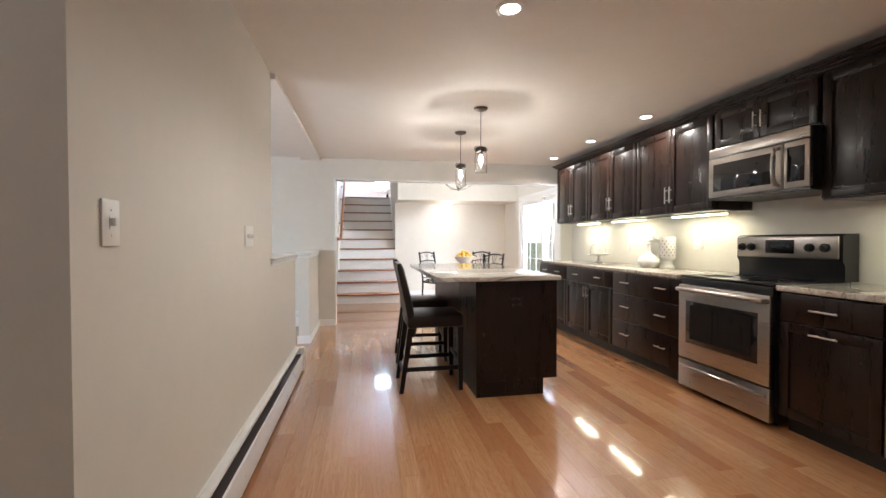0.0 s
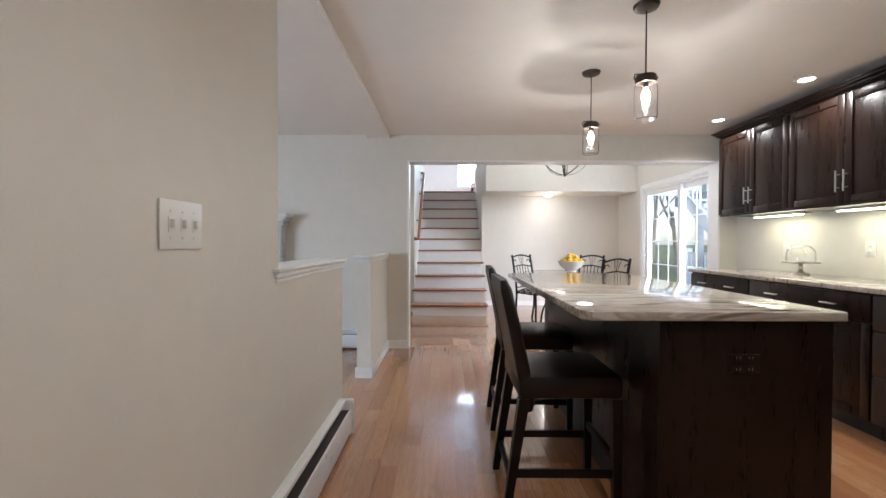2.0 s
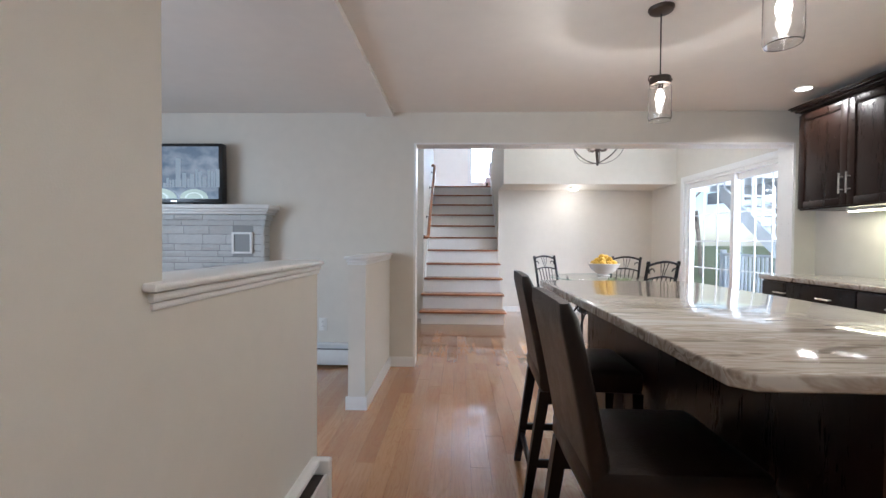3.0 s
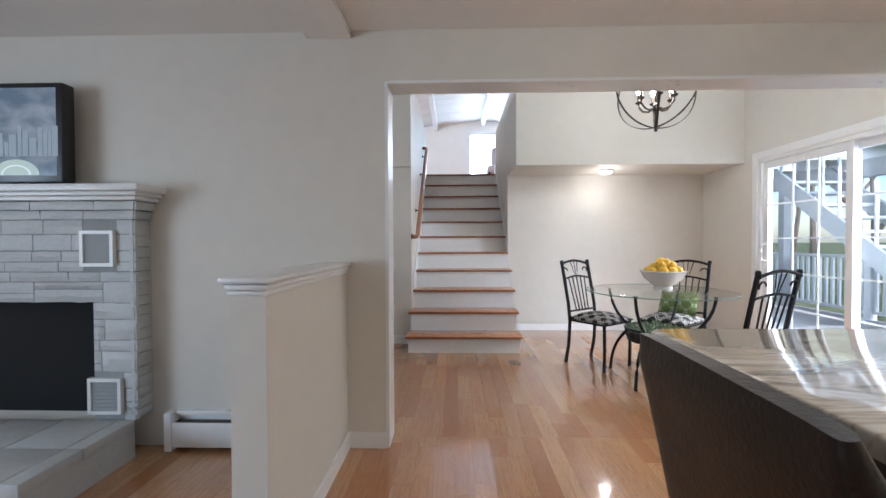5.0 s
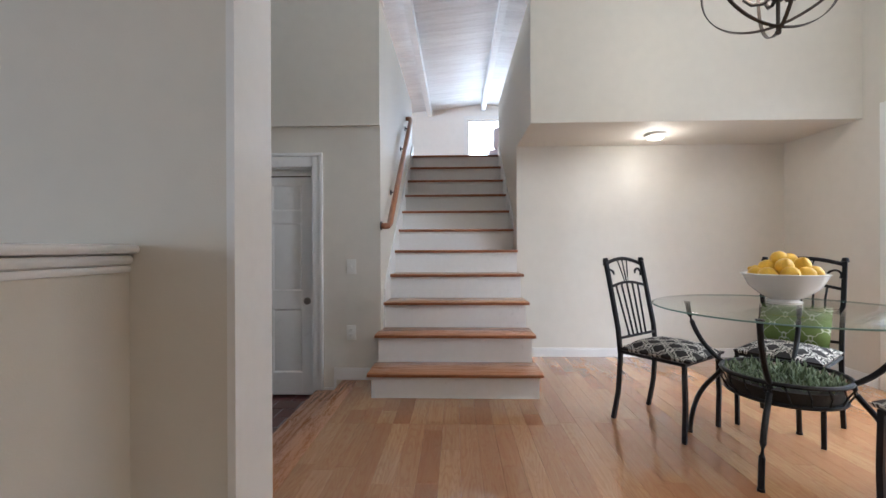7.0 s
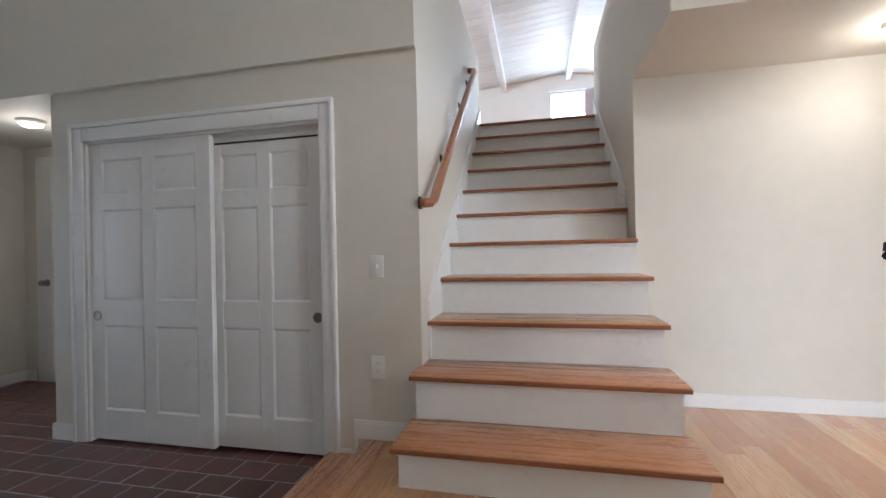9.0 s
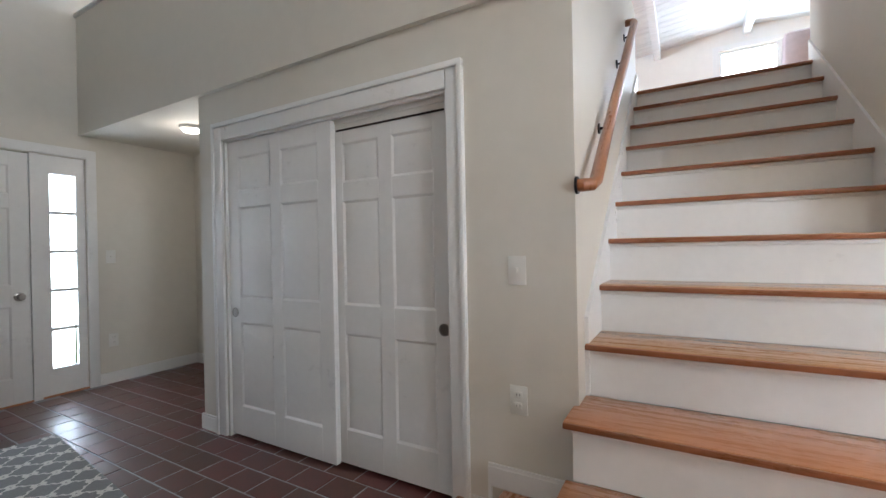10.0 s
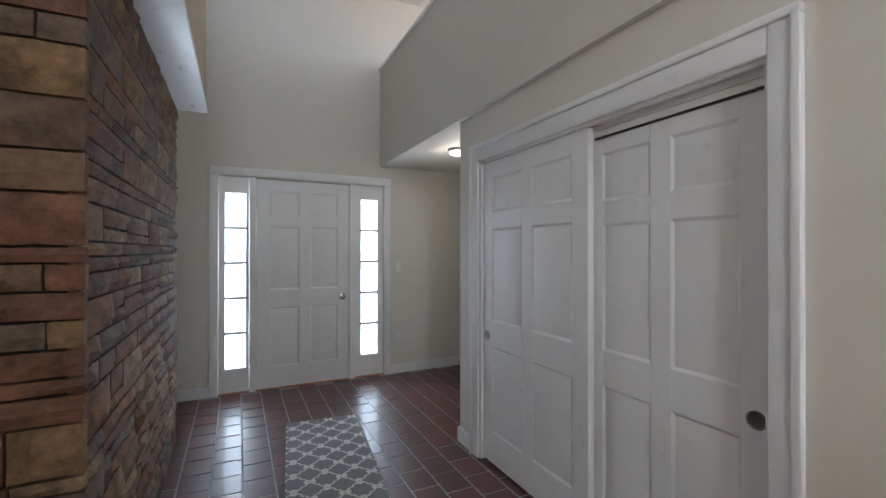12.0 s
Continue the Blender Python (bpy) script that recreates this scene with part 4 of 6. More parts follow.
for i, (ya, yb, xo) in enumerate(((DY1 - 0.03, 7.64, 0.03), (7.73, DY0 + 0.03, 0.085))):
    za, zb = DZ0 + 0.03, DZ1 - 0.036
    w = 0.065
    p = child("sash", [(XR + xo, ya - w, za, XR + xo + 0.04, ya, zb), (XR + xo, yb, za, XR + xo + 0.04, yb + w, zb), (XR + xo, yb + w, zb - 0.07, XR + xo + 0.04, ya - w, zb), (XR + xo, yb + w, za, XR + xo + 0.04, ya - w, za + 0.085)], WHITE, sd, "white sliding sash")
    g = child("pane", [(XR + xo + 0.018, yb + w, za + 0.085, XR + xo + 0.022, ya - w, zb - 0.07)], PANE, p, "clear glass")
    g.visible_shadow = False
    for k in (1, 2):
        y = yb + w + (ya - yb - 2 * w) * k / 3
        child("muntin", [(XR + xo + 0.0245, y - 0.008, za + 0.085, XR + xo + 0.034, y + 0.008, zb - 0.07)], WHITE, p)
    for k in range(1, 5):
        z = za + 0.1 + (zb - za - 0.2) * k / 5
        child("muntin", [(XR + xo + 0.0240, yb + w, z - 0.008, XR + xo + 0.0335, ya - w, z + 0.008)], WHITE, p)
bm = bmesh.new()
tube(bm, [(XR + 0.03, 8.61, 0.96), (XR - 0.015, 8.61, 0.97), (XR - 0.02, 8.61, 1.05), (XR - 0.015, 8.61, 1.13), (XR + 0.03, 8.61, 1.14)], 0.01, 10)
part("handle", bm, PLASTIC, sd, "white pull handle")

# upstairs window and what stands before it
uw = thing("window_1", "white framed upstairs window, bright with daylight", "window", (0, YU, 0), kind="structure")
child("frame", [(0.17, -0.02, 2.87, 0.25, 0.0, 4.13), (2.6, -0.02, 2.87, 2.68, 0.0, 4.13), (0.25, -0.02, 4.05, 2.6, 0.0, 4.13), (0.25, -0.03, 2.87, 2.6, 0.0, 2.95)], WHITE, uw, "white window casing")
for k in range(3):
    a = 0.25 + 2.35 * k / 3
    b = a + 2.35 / 3
    s_ = child("sash", [(a, 0.03, 2.95, a + 0.04, 0.07, 4.05), (b - 0.04, 0.03, 2.95, b, 0.07, 4.05), (a + 0.04, 0.03, 4.01, b - 0.04, 0.07, 4.05), (a + 0.04, 0.03, 2.95, b - 0.04, 0.07, 2.99)], WHITE, uw)
    g = child("pane", [(a + 0.04, 0.048, 2.99, b - 0.04, 0.052, 4.01)], PANE, s_)
    g.visible_shadow = False
ac = thing("armchair", "pale lilac upholstered armchair upstairs", "chair", (0.74, 12.9, UP_FLOOR), 180)
LILAC = mat("lilac_cloth", (0.74, 0.66, 0.70), 0.9, grain=0.1, grain_scale=20, bump=0.3, bump_scale=200)
child("seat", [(-0.2, -0.25, 0.25, 0.2, 0.22, 0.40)], LILAC, ac, "", 0.04)
bk = child("backrest", [(-0.13, 0.0, 0.0, 0.13, 0.09, 0.36)], LILAC, ac, "rounded lilac back", 0.05)
bk.matrix_local = pose(0, 0.16, 0.40, -12, 0, 0)
for x in (-0.16, 0.16):
    for y in (-0.2, 0.18):
        bm = bmesh.new()
        rod(bm, (x, y, 0), (x, y, 0.26), 0.018, 10, 0.024)
        part("leg", bm, STOOLWOOD, ac)

# patio outside
deck = thing("deck", "grey timber deck outside the patio door", "deck", (0, 0, 0))
DECKWOOD = mat("weathered_deck", (0.38, 0.39, 0.40), 0.8, grain=0.2, grain_scale=5, bump=0.2, stretch=(1, 0.2, 1), island=0.1)
RAILPAINT = mat("white_outdoor_paint", (0.62, 0.66, 0.70), 0.5, grain=0.05)
GREYPAINT = mat("grey_blue_timber", (0.40, 0.44, 0.48), 0.7, grain=0.15, grain_scale=6)
for k in range(22):
    x = 3.28 + k * 0.15
    child("deck_board", [(x, 3.0, -0.14, x + 0.142, 13.5, -0.10)], DECKWOOD, deck)
rl = thing("deck_railing", "white timber deck railing with square balusters", "railing", (6.5, 0, -0.10))
child("top_rail", [(-0.05, 3.0, 0.98, 0.05, 13.4, 1.03)], RAILPAINT, rl, "", 0.006)
child("bottom_rail", [(-0.025, 3.0, 0.1, 0.025, 13.4, 0.15)], RAILPAINT, rl)
bm = bmesh.new()
box(bm, -0.02, -0.02, 0.151, 0.02, 0.02, 0.979)
bal = mesh("baluster", bm, RAILPAINT)
y = 3.1
while y < 13.3:
    o = new("baluster", bal)
    o.parent = rl
    o.location = (0, y, 0)
    y += 0.13
for y in (3.05, 5.0, 7.0, 9.0, 11.0, 13.3):
    child("post", [(-0.055, y - 0.055, 0, 0.055, y + 0.055, 1.12)], RAILPAINT, rl)
ud = thing("upper_deck", "grey timber upper deck carried on posts", "deck", (0, 0, 0))
child("edge_beam", [(6.2, 3.0, 2.15, 6.35, 13.5, 2.42)], GREYPAINT, ud)
for k in range(9):
    child("joist", [(3.3, 4.2 + k * 1.1, 2.42, 6.6, 4.25 + k * 1.1, 2.62)], RAILPAINT, ud)
child("floor", [(6.0, 3.0, 2.622, 6.8, 13.5, 2.68)], RAILPAINT, ud, "pale soffit boards")
child("fascia", [(6.8, 3.0, 2.40, 6.84, 13.5, 2.72)], RAILPAINT, ud)
for y in (5.2, 9.6, 12.4):
    child("post", [(6.2, y, -0.10, 6.34, y + 0.14, 2.1495)], GREYPAINT, ud, "grey post")
os_ = thing("outdoor_stair", "dark open-riser timber stair to the upper deck", "staircase", (5.6, 11.2, -0.10))
for x in (-0.45, 0.45):
    bm = bmesh.new()
    v = [bm.verts.new((x + dx, yy, zz)) for dx in (-0.025, 0.025) for yy, zz in ((0.0, 2.45), (0.0, 2.15), (-2.9, -0.0), (-3.3, 0.0))]
    for q in ((0, 1, 2, 3), (4, 7, 6, 5), (0, 4, 5, 1), (1, 5, 6, 2), (2, 6, 7, 3), (3, 7, 4, 0)):
        bm.faces.new([v[i] for i in q])
    part("stringer", bm, GREYPAINT, os_)
for k in range(11):
    child("step", [(-0.425, -3.0 + k * 0.27, 0.17 + k * 0.2, 0.425, -2.72 + k * 0.27, 0.21 + k * 0.2)], GREYPAINT, os_)
for k in range(12):
    child("stair_baluster", [(-0.47, -3.0 + k * 0.26, 0.22 + k * 0.195, -0.44, -2.97 + k * 0.26, 1.05 + k * 0.195)], RAILPAINT, os_)
bm = bmesh.new()
grass = mat("lawn", (0.085, 0.11, 0.035), 0.9, grain=0.35, grain_scale=1.5, bump=0.6, bump_scale=12)
box(bm, -300, -300, -1.6, 300, 300, -0.42)
tagged(new("ground", mesh("ground", bm, grass)), "lawn sloping away around the house", "ground", kind="structure")

BARK = mat("bark", (0.22, 0.19, 0.16), 0.9, grain=0.4, grain_scale=8, bump=0.6, bump_scale=30)
FALL = [mat("autumn_leaf", c, 0.7, grain=0.25, grain_scale=15, island=0.3) for c in ((0.34, 0.35, 0.14), (0.44, 0.37, 0.13), (0.26, 0.32, 0.13))]


def tree(x, y, h, seed, kind):
    t = thing("tree", "tall garden tree with thin yellow-green autumn leaves", "tree", (x, y, -0.42), 0, "garden trees")
    rnd = random.Random(seed)
    bm = bmesh.new()
    ends = []

    def limb(p, d, ln, r, depth):
        q = p + d * ln
        rod(bm, p, q, r, 7, r * 0.62)
        if depth == 0:
            ends.append((q, ln))
            return
        for _ in range(3 if depth > 1 else 4):
            nd = (d + Vector((rnd.uniform(-1, 1), rnd.uniform(-1, 1), rnd.uniform(-0.25, 0.7))) * 0.75).normalized()
            limb(q - d * ln * rnd.uniform(0, 0.35), nd, ln * rnd.uniform(0.55, 0.75), r * 0.55, depth - 1)

    limb(Vector((0, 0, 0)), Vector((rnd.uniform(-0.08, 0.08), rnd.uniform(-0.08, 0.08), 1)).normalized(), h * 0.36, h * 0.013, 3)
    part("trunk", bm, BARK, t, "grey-brown trunk and limbs")
    bm = bmesh.new()
    for q, ln in ends:
        for _ in range(26):
            p = q + Vector((rnd.gauss(0, 1), rnd.gauss(0, 1), rnd.gauss(0, 0.8))) * ln * 0.55
            a, b = Vector((rnd.uniform(-1, 1), rnd.uniform(-1, 1), rnd.uniform(-1, 1))).normalized(), Vector((rnd.uniform(-1, 1), rnd.uniform(-1, 1), rnd.uniform(-1, 1))).normalized()
            b = (b - a * a.dot(b)).normalized()
            s_ = rnd.uniform(0.05, 0.11)
            bm.faces.new([bm.verts.new(p + v_) for v_ in (a * s_, b * s_ * 0.6, -a * s_, -b * s_ * 0.6)])
    me = bpy.data.meshes.new("crown")
    bm.to_mesh(me)
    bm.free()
    me.materials.append(FALL[kind])
    o = new("crown", me)
    o.parent = t
    tagged(o, "scattered autumn leaves", kind="stuff")


for i, (x, y, h) in enumerate(((11, 13, 8), (13.5, 19, 10), (16, 15, 11), (12, 24, 9), (18, 26, 12), (20, 19, 11), (15, 33, 12), (24, 30, 13), (11, 8, 9), (17, 9, 10), (9.6, 14.2, 7), (12.4, 17.0, 8), (14.5, 23, 9), (10.5, 11.2, 6.5))):
    tree(x, y, h, 40 + i, i % 3)
# ---- kitchen ----
def panel_door(bm, w, h, t=0.02, rail=0.055, raised=True):
    """A framed door with a raised centre panel, facing -y, with its lower left corner at the origin."""
    box(bm, 0, -t, 0, rail, 0, h, 0.002)
    box(bm, w - rail, -t, 0, w, 0, h, 0.002)
    box(bm, rail, -t, 0, w - rail, 0, rail, 0.002)
    box(bm, rail, -t, h - rail, w - rail, 0, h, 0.002)
    pb = bmesh.new()
    box(pb, rail, -t * 0.45, rail, w - rail, -0.002, h - rail)
    if raised:
        a, b = rail + 0.008, rail + 0.042
        lo = [pb.verts.new((x, -t * 0.45, z)) for x, z in ((a, a), (w - a, a), (w - a, h - a), (a, h - a))]
        hi = [pb.verts.new((x, -t * 0.95, z)) for x, z in ((b, b), (w - b, b), (w - b, h - b), (b, h - b))]
        for k in range(4):
            pb.faces.new((lo[k], lo[(k + 1) % 4], hi[(k + 1) % 4], hi[k]))
        pb.faces.new(hi)
    return pb


def pull(parent, x, z, length, upright):
    """A straight bar pull on two posts."""
    bm = bmesh.new()
    h = length / 2
    a, b = ((x, -0.03, z - h), (x, -0.03, z + h)) if upright else ((x - h, -0.03, z), (x + h, -0.03, z))
    rod(bm, a, b, 0.0055, 10)
    for k in (-0.62, 0.62):
        p = (x, 0.001, z + k * h) if upright else (x + k * h, 0.001, z)
        rod(bm, p, (p[0], -0.03, p[2]), 0.0045, 8)
    return part("handle", bm, NICKEL, parent, "brushed nickel bar handle")


def leaf(parent, name, x, z, w, h, pulls, panelled=True):
    """A door or drawer front of a unit, with its pulls."""
    bm = bmesh.new()
    pb = None
    if panelled:
        pb = panel_door(bm, w, h)
    else:
        box(bm, 0, -0.02, 0, w, 0, h, 0.005)
    ob = part(name, bm, ESPRESSO, parent)
    ob.location = (x, 0, z)
    if pb:
        part("centre_panel", pb, ESPRESSO, ob)
    for px, pz, ln, up in pulls:
        o = pull(ob, px, pz, ln, up)
        o.location = (0, -0.0195, 0)
    return ob


def base_unit(y_top, w, kind, label):
    u = thing("base_cabinet", label, "cabinet", (2.462, y_top, 0), -90, "kitchen base cabinets")
    child("body", [(0.001, 0, 0.10, w - 0.001, 0.64, 0.876)], ESPRESSO, u)
    child("toe_kick", [(0.001, 0.06, 0, w - 0.001, 0.63, 0.0995)], BLACK, u, "recessed black toe kick")
    g = 0.004
    if kind == "drawers":
        for z0, z1 in ((0.11, 0.385), (0.39, 0.655), (0.66, 0.868)):
            leaf(u, "drawer_front", g, z0, w - 2 * g, z1 - z0, [(w * 0.24, (z1 - z0) * 0.56, 0.13, False), (w * 0.76, (z1 - z0) * 0.56, 0.13, False)], False)
    elif kind == "two":
        leaf(u, "drawer_front", g, 0.70, w - 2 * g, 0.165, [(w * 0.26, 0.085, 0.11, False), (w * 0.74, 0.085, 0.11, False)], False)
        d = w / 2 - 1.5 * g
        leaf(u, "door", g, 0.11, d, 0.58, [(d - 0.03, 0.49, 0.13, True)])
        leaf(u, "door", w / 2 + g / 2, 0.11, d, 0.58, [(0.03, 0.49, 0.13, True)])
    else:
        leaf(u, "drawer_front", g, 0.70, w - 2 * g, 0.165, [(w * 0.5, 0.085, 0.15, False)], False)
        leaf(u, "door", g, 0.11, w - 2 * g, 0.58, [(w * 0.5, 0.535, 0.15, False)])
    return u


base_unit(6.165, 0.835, "two", "espresso base cabinet with a drawer over two doors")
base_unit(5.325, 1.015, "two", "espresso base cabinet with a wide drawer over two panelled doors")
base_unit(4.305, 0.985, "drawers", "espresso base cabinet with three wide drawers")
base_unit(2.50, 0.54, "one", "narrow espresso base cabinet with one drawer and door")

dw = thing("dishwasher", "stainless steel dishwasher front under the counter", "dishwasher", (2.462, 1.95, 0), -90)
child("body", [(0.002, 0.01, 0.1, 0.598, 0.62, 0.872)], BLACK, dw)
child("door", [(0.004, -0.028, 0.11, 0.596, 0.008, 0.74)], STEEL, dw, "brushed steel door", 0.004)
child("control_panel", [(0.004, -0.03, 0.745, 0.596, 0.008, 0.87)], STEEL, dw, "", 0.004)
bm = bmesh.new()
rod(bm, (0.05, -0.065, 0.71), (0.55, -0.065, 0.71), 0.011, 12)
for x in (0.07, 0.53):
    rod(bm, (x, -0.065, 0.71), (x, -0.027, 0.71), 0.008, 8)
part("handle", bm, STEEL, dw)
base_unit(1.34, 0.62, "one", "espresso base cabinet at the end of the counter")


def slab(name, x0, y0, x1, y1, z0, z1, label, clip=0.0):
    """A stone worktop with eased edges; clip cuts its two corners towards the stools."""
    bm = bmesh.new()
    pts = [(x0 + clip, y0), (x1, y0), (x1, y1), (x0 + clip, y1), (x0, y1 - clip), (x0, y0 + clip)] if clip else [(x0, y0), (x1, y0), (x1, y1), (x0, y1)]
    lo, hi = [bm.verts.new((x, y, z0)) for x, y in pts], [bm.verts.new((x, y, z1)) for x, y in pts]
    n = len(pts)
    bm.faces.new(lo[::-1])
    bm.faces.new(hi)
    for k in range(n):
        bm.faces.new((lo[k], lo[(k + 1) % n], hi[(k + 1) % n], hi[k]))
    bmesh.ops.bevel(bm, geom=list(bm.edges), offset=0.006, segments=3, profile=0.5, affect="EDGES")
    ob = new(name, mesh(name, bm, GRANITE, 40))
    return tagged(ob, label, "worktop")


slab("worktop", 2.425, 3.318, 3.106, 6.185, 0.878, 0.912, "polished pale granite worktop with brown veins on the wall cabinets")
slab("worktop", 2.425, 0.72, 3.106, 2.515, 0.878, 0.912, "polished pale granite worktop beside the range")


def wall_unit(y_top, w, z0, z1, n, label, handles=True):
    u = thing("wall_cabinet", label, "cabinet", (2.735, y_top, z0), -90, "kitchen wall cabinets")
    h = z1 - z0
    child("body", [(0.001, 0, 0, w - 0.001, 0.373, h)], ESPRESSO, u)
    g = 0.004
    d = w / n - 1.5 * g
    for i in range(n):
        x = g + i * (d + g)
        px = d - 0.028 if i == 0 and n > 1 else 0.028
        ln = 0.15 if h > 0.5 else 0.12
        leaf(u, "door", x, 0.012, d, h - 0.03, [(px, 0.16 if h > 0.5 else 0.13, ln, True)])
    return u


wall_unit(6.165, 0.885, 1.443, 2.24, 2, "espresso wall cabinet with two raised-panel doors")
wall_unit(5.275, 0.965, 1.443, 2.24, 2, "espresso wall cabinet with two raised-panel doors")
wall_unit(4.305, 0.985, 1.443, 2.24, 2, "espresso wall cabinet with two wide raised-panel doors")
wall_unit(3.30, 0.80, 1.925, 2.24, 2, "short espresso wall cabinet above the microwave")
wall_unit(2.48, 0.95, 1.443, 2.24, 2, "espresso wall cabinet beside the microwave")
wall_unit(1.52, 0.9, 1.443, 2.24, 2, "espresso wall cabinet near the end of the run")

bm = bmesh.new()
for k, (dx, z0, z1) in enumerate(((0.0, 2.2405, 2.25), (0.018, 2.25, 2.268), (0.038, 2.268, 2.283), (0.05, 2.283, 2.296))):
    box(bm, 2.735 - 0.022 - dx, 0.6, z0, 3.106, 6.165 + dx, z1, 0.003)
tagged(new("trim_crown", mesh("trim_crown", bm, ESPRESSO, 35)), "stepped espresso crown moulding above the wall cabinets", "trim", kind="structure")

for ya, yb in ((5.95, 5.42), (5.08, 4.5), (4.05, 3.42), (2.25, 1.75)):
    s_ = thing("cabinet_light", "slim glowing under-cabinet light strip", "lamp", (2.95, (ya + yb) / 2, 1.443), 0, "under-cabinet lights")
    h = abs(ya - yb) / 2
    child("housing", [(-0.035, -h, -0.018, 0.035, h, 0)], PLASTIC, s_, "", 0.003)
    child("lens", [(-0.028, -h + 0.01, -0.026, 0.028, h - 0.01, -0.0182)], STRIP, s_, "warm glowing lens", 0.003)
    lamp("strip_light", "AREA", look((2.93, (ya + yb) / 2, 1.41), (2.93, (ya + yb) / 2, 0)), 1.4, (1.0, 0.90, 0.62), 0.05, 2 * h)

# range
rg = thing("range", "stainless steel electric range with a black glass top", "oven", (2.43, 3.312, 0), -90)
W = 0.79
child("body", [(0.004, 0.02, 0.03, W - 0.004, 0.64, 0.895)], BLACK, rg, "black enamel side panels")
child("cooktop", [(0, -0.005, 0.8955, W, 0.60, 0.918)], BLACKGLASS, rg, "black glass cooktop", 0.006)
for x, y, r in ((0.2, 0.15, 0.1), (0.58, 0.15, 0.085), (0.2, 0.42, 0.075), (0.58, 0.42, 0.1)):
    bm = bmesh.new()
    lathe(bm, [(r - 0.003, 0.9182), (r - 0.003, 0.9188), (r, 0.9188), (r, 0.9182)], 40, (x, y, 0))
    part("burner_ring", bm, mat("burner_grey", (0.05, 0.05, 0.05), 0.3) if "burner_grey" not in bpy.data.materials else bpy.data.materials["burner_grey"], rg)
bm = bmesh.new()
prof = [(0.545, 0.918), (0.545, 1.02), (0.525, 1.05), (0.525, 1.215), (0.545, 1.235), (0.655, 1.235), (0.655, 0.918)]
a = [bm.verts.new((0, y, z)) for y, z in prof]
b_ = [bm.verts.new((W, y, z)) for y, z in prof]
bm.faces.new(a)
bm.faces.new(b_[::-1])
for k in range(len(prof)):
    bm.faces.new((a[k], b_[k], b_[(k + 1) % len(prof)], a[(k + 1) % len(prof)]))
part("backguard", bm, BLACK, rg, "black backguard")
pan = child("control_panel", [(0.015, 0.505, 1.062, W - 0.015, 0.526, 1.222)], STEEL, rg, "brushed steel control panel", 0.012)
child("display", [(0.27, 0.4995, 1.095, 0.49, 0.5045, 1.195)], BLACKGLASS, pan, "black clock display", 0.003)
child("display_window", [(0.33, 0.4965, 1.15, 0.43, 0.4992, 1.175)], mat("dim_display", (0.03, 0.05, 0.05), 0.2), pan)
for x in (0.075, 0.155, 0.60, 0.70):
    bm = bmesh.new()
    rod(bm, (x, 0.504, 1.14), (x, 0.492, 1.14), 0.03, 20)
    rod(bm, (x, 0.492, 1.14), (x, 0.47, 1.14), 0.022, 20, 0.018)
    box(bm, x - 0.004, 0.462, 1.12, x + 0.004, 0.471, 1.16, 0.001)
    part("knob", bm, BLACK, pan, "black control knob")
child("vent_rail", [(0.006, -0.002, 0.846, W - 0.006, 0.018, 0.894)], BLACK, rg, "", 0.004)
door = child("oven_door", [(0.004, -0.03, 0.262, W - 0.004, 0.018, 0.842)], STEEL, rg, "brushed steel oven door", 0.008)
child("oven_window", [(0.085, -0.0335, 0.39, W - 0.085, -0.0302, 0.72)], BLACKGLASS, door, "dark glass oven window", 0.0012)
child("window_inset", [(0.13, -0.0365, 0.425, W - 0.13, -0.0338, 0.69)], mat("oven_inner_glass", (0.016, 0.015, 0.014), 0.05), door)
bm = bmesh.new()
tube(bm, [(0.02, -0.03, 0.805), (0.03, -0.062, 0.808), (0.08, -0.075, 0.81), (W / 2, -0.08, 0.812), (W - 0.08, -0.075, 0.81), (W - 0.03, -0.062, 0.808), (W - 0.02, -0.03, 0.805)], 0.016, 12)
part("handle", bm, STEEL, door, "curved steel handle")
dr = child("drawer", [(0.004, -0.028, 0.035, W - 0.004, 0.018, 0.252)], STEEL, rg, "brushed steel storage drawer", 0.008)
bm = bmesh.new()
tube(bm, [(0.03, -0.028, 0.20), (0.1, -0.05, 0.205), (W / 2, -0.056, 0.207), (W - 0.1, -0.05, 0.205), (W - 0.03, -0.028, 0.20)], 0.012, 10)
part("drawer_grip", bm, STEEL, dr)
for x in (0.05, W - 0.05):
    for y in (0.08, 0.56):
        bm = bmesh.new()
        rod(bm, (x, y, 0), (x, y, 0.03), 0.016, 10)
        part("foot", bm, BLACK, rg)

# microwave
mw = thing("microwave", "stainless over-the-range microwave with a dark window", "microwave", (2.645, 3.26, 1.51), -90)
MW, MH = 0.785, 0.402
child("body", [(0.003, 0.012, 0.012, MW - 0.003, 0.461, MH - 0.004)], BLACK, mw, "black case")
child("top_grille", [(0, -0.02, 0.325, MW, 0.0118, MH)], STEEL, mw, "curved steel vent band", 0.01)
md = child("door", [(0, -0.022, 0.02, 0.615, 0.0118, 0.322)], STEEL, mw, "brushed steel door", 0.008)
child("window", [(0.05, -0.0255, 0.065, 0.53, -0.0222, 0.275)], BLACKGLASS, md, "dark glass window", 0.0012)
child("control_panel", [(0.618, -0.022, 0.02, MW, 0.0118, 0.322)], STEEL, mw, "", 0.008)
child("keypad", [(0.645, -0.0255, 0.06, MW - 0.03, -0.0222, 0.285)], BLACKGLASS, mw, "black glass keypad", 0.0012)
bm = bmesh.new()
